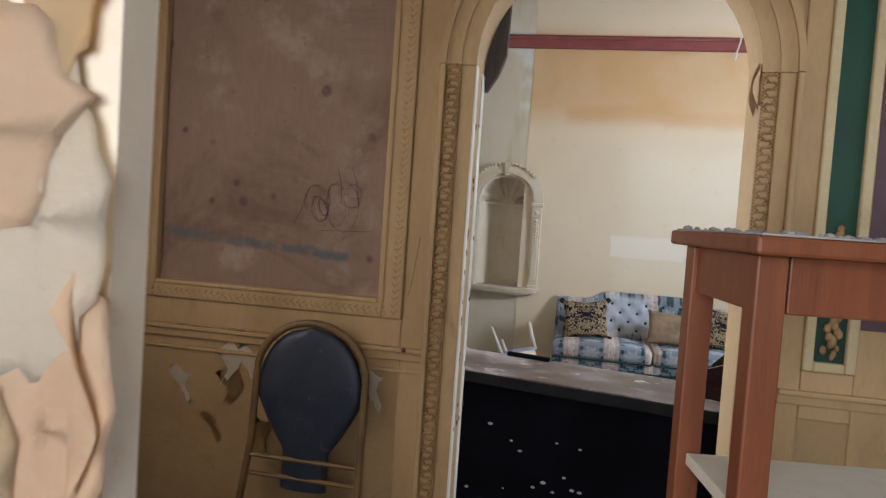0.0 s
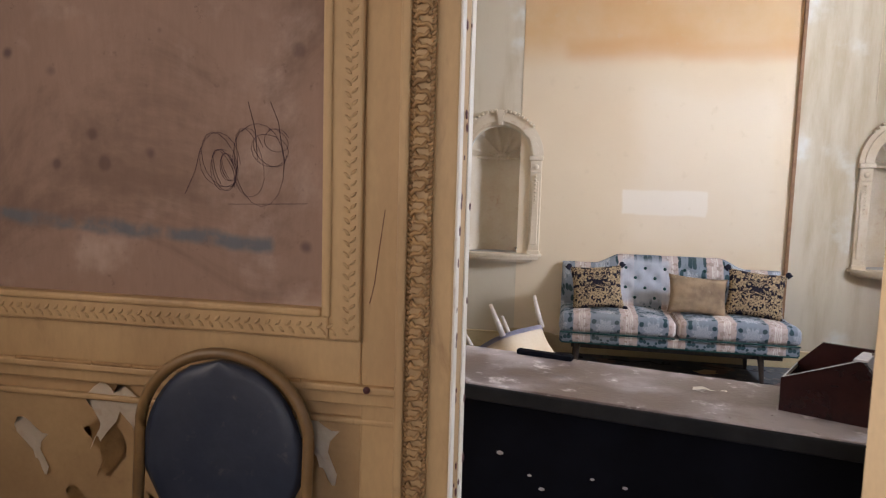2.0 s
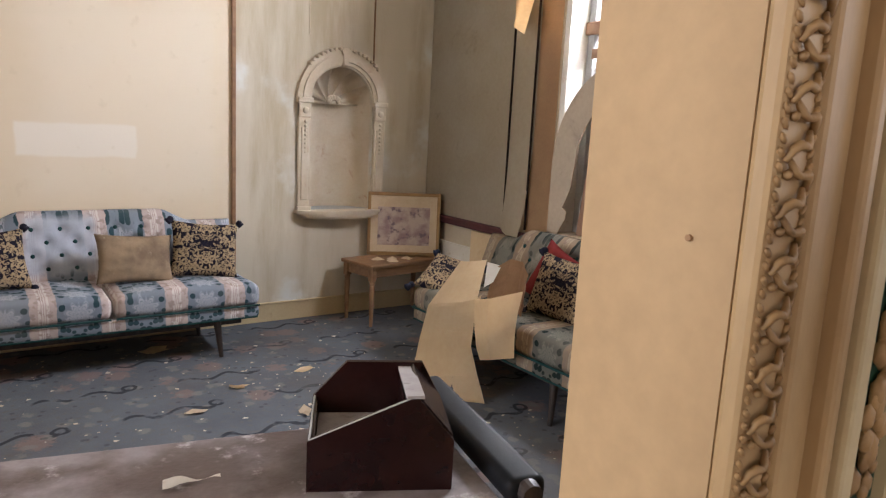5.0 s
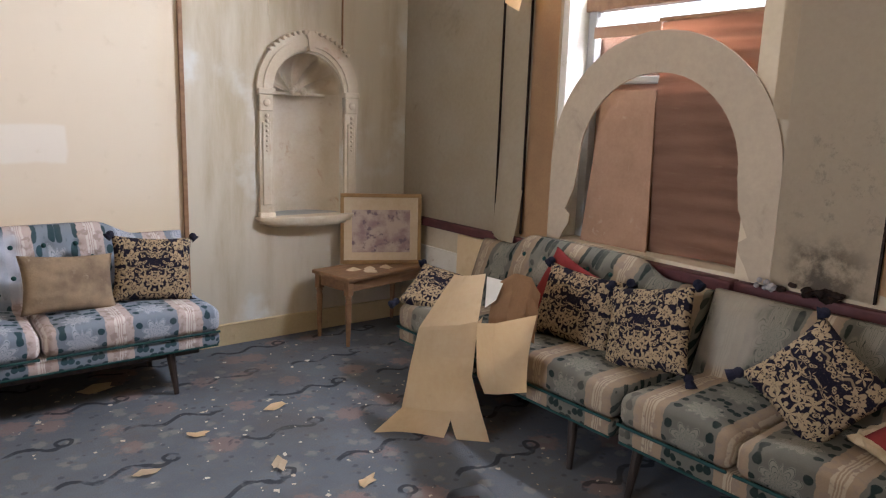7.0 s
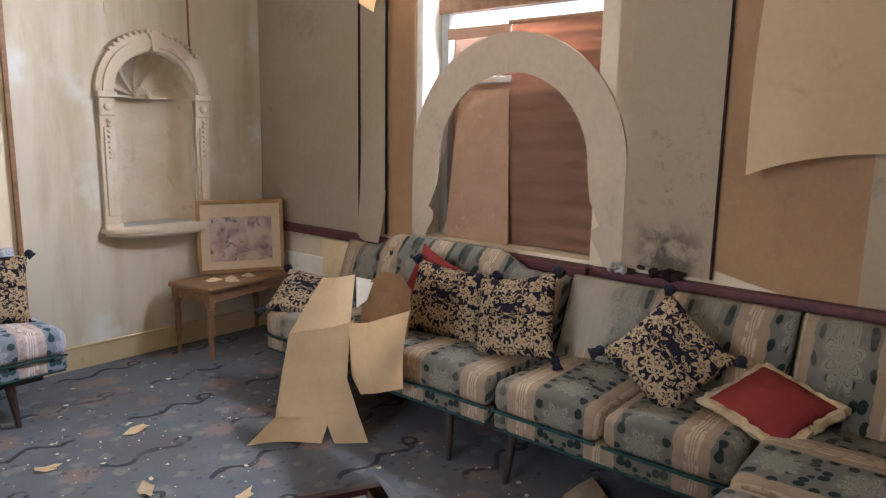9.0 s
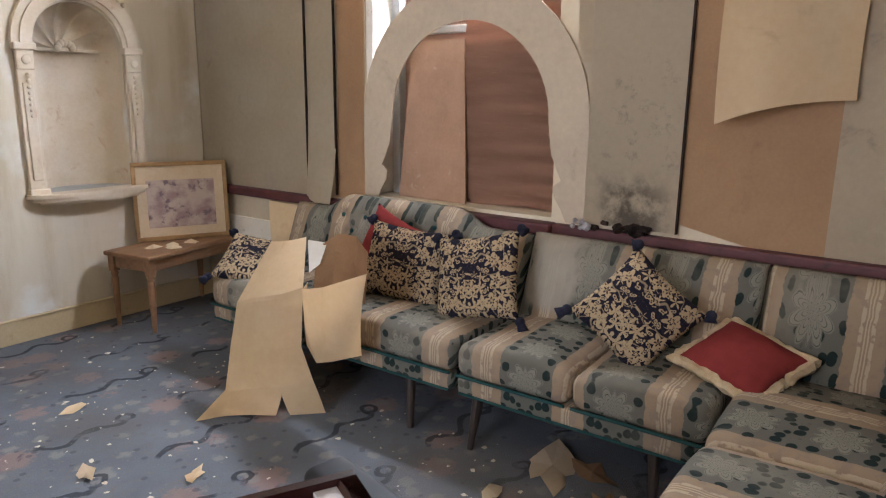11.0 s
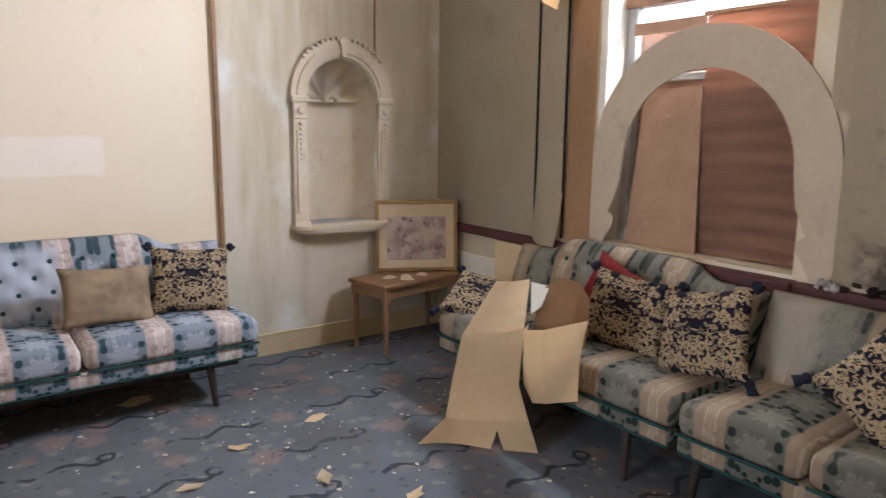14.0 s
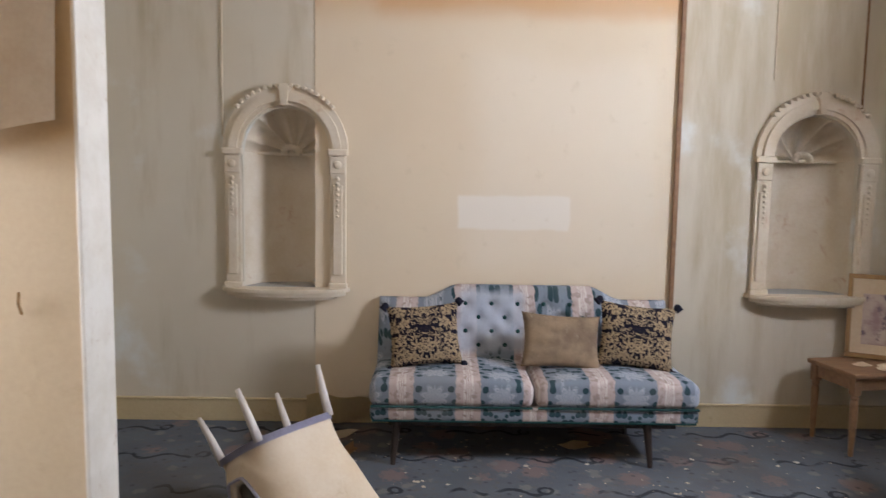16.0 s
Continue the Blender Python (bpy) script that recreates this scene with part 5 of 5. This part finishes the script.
part("main_sheet", sheet(bmesh.new(), lambda u, v: card_point(u * (SLIT - 0.05 * max(0, 1 - v / 0.17)), v + 0.03 * (1 - v) * math.sin(3 * u)), 24, 48, 0.003), M_PAPER, card)
part("torn_tail", sheet(bmesh.new(), lambda u, v: card_point(SLIT + 0.06 * max(0, 1 - v / 0.17) + u * (1 - SLIT - 0.06 * max(0, 1 - v / 0.17)), v), 12, 48, 0.003), M_PAPER, card)
FOLD_T = [(3.06, 5.09, 0.62), (2.96, 5.02, 0.62), (2.93, 4.86, 0.665), (2.99, 4.66, 0.745)]
FOLD_B = [(3.05, 5.10, 0.312), (2.97, 4.955, 0.285), (2.95, 4.84, 0.325), (3.01, 4.715, 0.365)]
BACK_T = [(3.20, 5.17, 0.745), (3.22, 5.06, 0.815), (3.17, 4.90, 0.825), (3.08, 4.75, 0.79), (2.99, 4.66, 0.745)]
BACK_B = [(3.10, 5.10, 0.56), (3.14, 5.02, 0.55), (3.14, 4.90, 0.56), (3.08, 4.76, 0.58), (3.00, 4.68, 0.60)]
part("folded_flap", sheet(bmesh.new(), lambda u, v: lerp(along(FOLD_B, u), along(FOLD_T, u), v) + Vector((-0.02, 0, 0)) * math.sin(math.pi * v), 24, 16, 0.003), M_PAPER, card, "hanging folded pocket of card", smooth=False)
part("brown_fold", sheet(bmesh.new(), lambda u, v: lerp(along(BACK_B, u), along(BACK_T, u), v) + Vector((0.02, 0, 0.015)) * math.sin(math.pi * u) * v + Vector((0.012, 0, 0.008)) * noise.noise(Vector((u * 6, v * 5, 3))), 28, 14, 0.003), M_PAPERB, card, "brown underside of the fold")
part("white_fold", sheet(bmesh.new(), lambda u, v: lerp(lerp(Vector((3.08, 5.10, 0.66)), Vector((3.14, 5.09, 0.69)), u), lerp(Vector((3.21, 5.24, 0.775)), Vector((3.22, 5.12, 0.775)), u), v), 6, 8, 0.002), M_WHITE, card)

# ---- bar with box and rail ----
BAR = pose(0.80, 3.115, 0, 0, 0, -13.2)
bar = thing("bar_counter", BAR, "black-fronted bar counter with dusty stained top", "bar counter")
part("front_panel", boxm(-1.25, 0.69, 0.03, 0.05, 0.0, 0.79, 0.003), M_BLACK, bar, "black front panel")
part("end_panel", boxm(0.66, 0.69, 0.052, 0.47, 0.0, 0.79, 0.003), M_BLACK, bar)
part("end_panel", boxm(-1.25, -1.22, 0.052, 0.47, 0.0, 0.79, 0.003), M_BLACK, bar)
part("shelf", boxm(-1.22, 0.66, 0.052, 0.46, 0.35, 0.37, 0.003), M_BLACK, bar)
bm = boxm(-1.27, 0.70, 0.0, 0.50, 0.79, 0.822, 0.008, 3)
part("worktop", bm, M_TOP, bar, "dusty grey-brown worktop")
part("front_lip", boxm(-1.27, 0.70, -0.012, 0.0, 0.765, 0.818, 0.005), M_RUBBER, bar)
rng = random.Random(6)
bm = bmesh.new()
for i in range(14):
    x, z = rng.uniform(-0.9, 0.1), rng.uniform(0.25, 0.6)
    bmesh.ops.create_icosphere(bm, subdivisions=1, radius=rng.uniform(0.004, 0.011), matrix=Matrix.Translation((x, 0.029, z)) @ Matrix.Diagonal((1.4, 0.15, 0.8, 1)))
tagged(part("paint_splash", bm, M_DUST, bar, "grey splashes on the front"), kind="stuff")
rl = thing("bar_rail", BAR @ pose(0.66, 0.05, 0.822), "black padded rail along the bar end", "bar rail")
bm = boxm(0.04, 0.13, -0.01, 0.60, -0.005, 0.05, 0.022, 5)
part("padded_rail", bm, M_RUBBER, rl, smooth=True)
bm = bmesh.new()
tube(bm, (0.085, -0.004, 0.024), (0.085, -0.03, 0.024), 0.026, 0.022, 16)
part("end_cap", bm, M_DARKWOOD, rl, "worn dark end cap")
st = thing("loose_strip", BAR @ pose(-0.51, 0.465, 0.822, 0, 0, -3), "dark loose wooden strip lying on the bar", "wood strip")
part("strip", boxm(-0.115, 0.115, -0.015, 0.02, 0, 0.02, 0.004), M_BLACK, st)
chip = thing("paper_scrap", BAR @ pose(0.12, 0.30, 0.823), "torn white paper scrap on the bar", "paper scrap")
bm = bmesh.new()
sheet(bm, lambda u, v: (0.11 * (u - 0.5), 0.035 * (v - 0.5) * (0.6 + 0.6 * math.sin(5 * u + 1)), 0.003 + 0.006 * math.sin(5 * u) ** 2), 10, 4, 0.001)
part("scrap", bm, M_WHITE, chip)
grime = thing("grey_wedge", BAR @ pose(-0.93, 0.30, 0.822), "grey folded card standing on the bar", "card")
part("wedge", prism(bmesh.new(), [(-0.09, 0), (0.10, 0), (0.06, 0.04), (-0.07, 0.10)], 0.02), M_GREYPAINT, grime)

# sloping open box of dark wood
bx = thing("wooden_box", pose(1.168, 3.235, 0.822, 0, 0, -27), "dark mahogany open box with sloping sides", "box")
front = [(0, 0), (0.294, 0), (0.294, 0.107), (0.216, 0.20), (0.0, 0.107)]
rear = [(0, 0), (0.294, 0), (0.294, 0.107), (0.25, 0.19), (0.075, 0.19), (0.0, 0.107)]
for prof, y in ((front, 0.0), (rear, 0.236)):
    part("side_panel", prism(bmesh.new(), prof, 0.014, Matrix.Translation((0, y, 0))), M_MAHOG, bx)
part("base", boxm(0.012, 0.282, 0.014, 0.236, 0, 0.014), M_MAHOG, bx)
part("front_panel", boxm(0.0, 0.012, 0.014, 0.236, 0.0, 0.105), M_MAHOG, bx)
part("end_panel", boxm(0.282, 0.294, 0.014, 0.236, 0.0, 0.105), M_MAHOG, bx)
part("divider", boxm(0.196, 0.206, 0.014, 0.236, 0.014, 0.165), M_MAHOG, bx)
part("pale_strip", prism(bmesh.new(), [(-0.018, 0), (0.018, 0), (0.018, 0.006), (-0.018, 0.006)], 0.254, pose(0.212, -0.002, 0.197) @ Matrix.Rotation(radians(-5.5), 4, "X")), M_DUST, bx, "worn grey metal strip")
part("sloping_lid", prism(bmesh.new(), [(0.222, 0.184), (0.288, 0.108), (0.294, 0.112), (0.228, 0.189)], 0.222, Matrix.Translation((0, 0.014, 0))), M_MAHOG, bx)
part("dusty_floor", boxm(0.014, 0.196, 0.016, 0.234, 0.060, 0.068), M_DUST, bx)
bm = bmesh.new()
sweep(bm, [(0.004, 0.004, 0.108), (0.212, 0.004, 0.199)], 0.0022, 6)
sweep(bm, [(0.004, 0.004, 0.108), (0.004, 0.245, 0.108)], 0.0022, 6)
part("worn_edge", bm, M_GREYPAINT, bx, "pale worn edges")

# ---- hall: blue chair against the panelling, tall stand ----
ch = thing("stacking_chair", pose(-0.245, 2.02, 0), "gold-framed stacking chair with blue oval back", "chair")
oval = [(0.178 * math.cos(a), 0.25, 0.955 + (0.185 if math.sin(a) > 0 else 0.30) * math.sin(a) * 1.0) for a in [math.pi * k / 24 for k in range(25)]]
bm = bmesh.new()
sweep(bm, [(0.225, 0.17, 0.0), (0.215, 0.19, 0.45), (0.20, 0.245, 0.72)] + [(p[0] * 1.12, 0.265, p[2]) for p in oval] + [(-0.20, 0.245, 0.72), (-0.215, 0.19, 0.45), (-0.225, 0.17, 0.0)], 0.013, 10)
part("back_frame", bm, M_BRASS, ch, "tarnished gold tube frame", smooth=True)


def backpad(u, v, s):
    z = 0.56 + 0.565 * v
    k = v
    half = 0.085 + 0.105 * max(0, min(1, (v - 0.25) / 0.3)) ** 0.8
    if v > 0.62:
        half = 0.19 * math.sqrt(max(0.0, 1 - ((v - 0.62) / 0.38) ** 2))
    a = 2 * u - 1
    return (a * half, 0.25 + 0.02 * v + s * 0.024 * math.sqrt(max(0, 1 - a * a)), z)


bm = bmesh.new()
for s in (-1, 1):
    sheet(bm, lambda u, v: backpad(u, v, s), 20, 30)
bmesh.ops.remove_doubles(bm, verts=bm.verts, dist=0.0004)
part("back_pad", bm, M_BLUE, ch, "dusty blue vinyl pad", smooth=True)
for z in (0.60, 0.665):
    bm = bmesh.new()
    sweep(bm, [(-0.2, 0.235, z), (0.2, 0.235, z)], 0.009, 8)
    part("cross_bar", bm, M_BRASS, ch)
bm = boxm(-0.21, 0.21, -0.22, 0.20, 0.42, 0.485, 0.03, 4)
part("seat", bm, M_BLUE, ch, smooth=True)
for s in (-1, 1):
    bm = bmesh.new()
    sweep(bm, [(s * 0.2, 0.18, 0.42), (s * 0.2, -0.19, 0.42), (s * 0.205, -0.21, 0.38), (s * 0.215, -0.22, 0.0)], 0.012, 8)
    part("leg", bm, M_BRASS, ch)

sd = thing("tall_stand", pose(0.83, 1.63, 0, 0, 0, 8.5) @ pose(-0.83, -1.63, 0), "tall orange wooden stand with dusty top and white shelf", "stand")
part("top", boxm(0.83, 1.72, 1.15, 1.63, 1.515, 1.545, 0.006), M_ORANGE, sd)
part("dust_layer", boxm(0.84, 1.71, 1.16, 1.62, 1.5455, 1.549, 0.001), M_DUST, sd)
for x in (0.852, 1.64):
    for y in (1.20, 1.53):
        part("leg", boxm(x, x + 0.05, y, y + 0.05, 0, 1.515, 0.004), M_ORANGE, sd)
for a, b, c, d in ((0.91, 1.64, 1.215, 1.24), (0.91, 1.64, 1.55, 1.575), (0.862, 0.885, 1.25, 1.53), (1.655, 1.68, 1.258, 1.53)):
    part("apron", boxm(a, b, c, d, 1.42, 1.515, 0.003), M_ORANGE, sd)
part("shelf", boxm(0.87, 1.69, 1.262, 1.526, 1.06, 1.085, 0.003), M_WHITE, sd, "white painted shelf")
rng = random.Random(30)
bm = bmesh.new()
for i in range(150):
    bmesh.ops.create_icosphere(bm, subdivisions=1, radius=rng.uniform(0.003, 0.011), matrix=Matrix.Translation((rng.uniform(0.85, 1.7), rng.uniform(1.165, 1.61), 1.551)) @ Matrix.Diagonal((1, 1, 0.6, 1)))
tagged(part("crumbs", bm, M_DUST, sd, "grey plaster crumbs"), kind="stuff")

# ---- overturned tub chair ----
ac = thing("overturned_tub_chair", pose(0.165, 5.76, 0.0), "cream upholstered tub chair tipped over, white legs up", "armchair")
down = Vector((0.42, -0.32, -0.85)).normalized()
rear_dir = (Vector((0.96, 0.15, 0.24)) - down * Vector((0.96, 0.15, 0.24)).dot(down)).normalized()
side_dir = down.cross(rear_dir)
rear_dir = rear_dir * math.cos(radians(38)) - side_dir * math.sin(radians(38))
side_dir = down.cross(rear_dir)
SEAT = Vector((-0.075, 0.0, 0.395))


def tub(along_back, across, depth):
    p = SEAT + rear_dir * along_back + side_dir * across + down * depth
    return Vector((p.x, p.y, max(p.z, 0.008)))


def smooth01(k):
    k = max(0.0, min(1.0, k))
    return k * k * (3 - 2 * k)


def tub_wall(u, v, off):
    """The curved shell; u goes round from the open front, v from the base to the rim."""
    a = 2 * math.pi * u
    c, s = math.cos(a), math.sin(a)
    k = (abs(c) ** 3.2 + abs(s) ** 3.2) ** (-1 / 3.2)
    open_front = abs(math.degrees(math.pi - abs(a - math.pi)))
    height = 0.11 + 0.30 * smooth01((open_front - 12) / 40) + 0.14 * smooth01((open_front - 80) / 70)
    waist = -0.012 * math.sin(math.pi * min(1, v * 2.2))
    flare = 0.06 * smooth01((open_front - 60) / 90) * (v * height / 0.45) ** 1.7
    r = (0.225 + off) * k + waist + flare + 0.02 * v
    return tub(-r * c, r * s, height * v)


part("outer_shell", sheet(bmesh.new(), lambda u, v: tub_wall(u, v, 0.0), 96, 18), M_CREAMCLOTH, ac, smooth=True)
part("inner_shell", sheet(bmesh.new(), lambda u, v: tub_wall(u, v, -0.05), 96, 18), M_CREAMCLOTH, ac, smooth=True)
bm = bmesh.new()
sweep(bm, [tub_wall(i / 96, 1.0, -0.025) for i in range(96)], 0.024, 8, True)
part("rolled_edge", bm, M_CREAMCLOTH, ac, smooth=True)
bm = bmesh.new()
sweep(bm, [tub_wall(i / 96, 1.0, 0.002) for i in range(96)], 0.007, 6, True)
part("edge_piping", bm, M_PIPE, ac, "lilac grey piping")
bm = bmesh.new()
sheet(bm, lambda u, v: tub_wall(u, 0.0, 0.004) + down * (0.03 * v - 0.004), 96, 2, 0.003)
part("base_band", bm, M_PIPE, ac, "lilac grey band round the base")
bm = bmesh.new()
bm.faces.new([bm.verts.new(tub_wall(i / 64, 0.0, 0.0)) for i in range(64)])
part("base_cloth", bm, M_CREAMCLOTH, ac)
bm = bmesh.new()
bm.faces.new([bm.verts.new(tub_wall(i / 64, 0.0, -0.03) + down * 0.09) for i in range(64)])
part("seat", bm, M_CREAMCLOTH, ac)
for p in (-1, 1):
    for q in (-1, 1):
        bm = bmesh.new()
        sweep(bm, [SEAT + rear_dir * 0.18 * p + side_dir * 0.18 * q + down * 0.01, SEAT + rear_dir * 0.19 * p + side_dir * 0.19 * q - down * 0.10, SEAT + rear_dir * 0.205 * p + side_dir * 0.205 * q - down * 0.22], [0.02, 0.017, 0.011], 10)
        part("leg", bm, M_LEG, ac, "white tapered leg", smooth=True)

# paper come loose above the skirting beside the blue settee
sk = tagged(new("trim_skirting_paper"), "brown lining paper torn loose over the skirting", "wallpaper", kind="structure")
bm = bmesh.new()
sheet(bm, lambda u, v: (-0.02 + 0.42 * u, 7.065 - 0.05 * (1 - v) * (0.5 + 0.5 * math.sin(5 * u)) - 0.004, 0.012 + 0.03 * u + 0.17 * v * (1 - 0.35 * u * u) + 0.012 * math.sin(9 * u)), 18, 8, 0.002)
part("torn_sheet", bm, M_SKIRT, sk)

# ---- small things ----
gb = thing("glass_bauble", pose(0.02, 7.16, 0.875), "small clear glass on the alcove sill", "glass")
bm = bmesh.new()
bmesh.ops.create_uvsphere(bm, u_segments=16, v_segments=10, radius=0.022, matrix=Matrix.Translation((0, 0, 0.018)))
part("bowl", bm, M_GLASS, gb, smooth=True)
cb = thing("hanging_cable", pose(1.57, 5.0, 0), "thin pale cable hanging from the ceiling", "cable")
bm = bmesh.new()
sweep(bm, [(0.06, 0, H), (0.05, 0, 3.4), (0.03, 0, 3.0), (0.0, 0, 2.82), (-0.02, 0, 2.74)], 0.006, 6)
part("flex", bm, M_CABLE, cb)
bm = bmesh.new()
tube(bm, (-0.02, 0, 2.75), (-0.028, 0, 2.71), 0.014, 0.010)
part("connector", bm, M_CABLE, cb)

# flakes and torn paper on the carpet
rng = random.Random(77)
me = bmesh.new()
for i in range(1000):
    x, y = rng.uniform(0.2, 3.3), rng.uniform(3.2, 6.9)
    if rng.random() > 0.35 + 0.65 * (noise.noise(Vector((x * 1.3, y * 1.3, 4))) > 0):
        continue
    r = 0.004 + 0.012 * rng.random() ** 3
    n, ph = rng.randint(4, 6), rng.uniform(0, 6)
    zc = 0.003 + 0.004 * rng.random()
    lo = [me.verts.new((x + r * rng.uniform(0.6, 1.3) * math.cos(ph + 2 * math.pi * k / n), y + r * rng.uniform(0.6, 1.3) * math.sin(ph + 2 * math.pi * k / n), zc + rng.uniform(-0.002, 0.003))) for k in range(n)]
    me.faces.new(lo)
tagged(part("plaster_flakes", me, M_FLECK), "scattered small plaster flakes on the carpet", "debris", kind="stuff")
scraps = [(2.35, 5.95, 0.06, 10), (2.10, 5.35, 0.055, 70), (2.35, 5.0, 0.05, 30), (1.6, 5.6, 0.05, 0), (1.75, 4.7, 0.04, 50), (2.2, 4.4, 0.035, 100), (1.9, 5.85, 0.05, 160),
          (3.25, 3.9, 0.16, 20), (3.30, 3.75, 0.10, 70), (3.05, 3.7, 0.07, 120), (2.95, 4.0, 0.06, 15), (3.12, 3.6, 0.09, 45), (1.62, 6.72, 0.09, 5), (0.22, 6.85, 0.10, 30), (0.30, 6.6, 0.08, 80)]
for i, (x, y, r, a) in enumerate(scraps):
    t = thing("torn_scrap", pose(x, y, 0.004, 0, 0, a), "torn buff paper scrap lying on the carpet", "paper scrap", "scraps on the carpet")
    bm = bmesh.new()
    n = 9
    vs = [bm.verts.new((r * (1.1 + 0.4 * math.sin(2.7 * k + i)) * math.cos(2 * math.pi * k / n), 0.6 * r * (1 + 0.3 * math.cos(3.3 * k + i)) * math.sin(2 * math.pi * k / n), 0.006 + 0.10 * r * math.sin(k * 1.7 + i))) for k in range(n)]
    c = bm.verts.new((0, 0, 0.004 + 0.05 * r))
    fs = [bm.faces.new((vs[k], vs[(k + 1) % n], c)) for k in range(n)]
    bmesh.ops.solidify(bm, geom=fs, thickness=0.0015)
    part("scrap", bm, (M_PAPER, M_MOUNT, M_PAPERB)[i % 3 if i > 6 else i % 2], t)
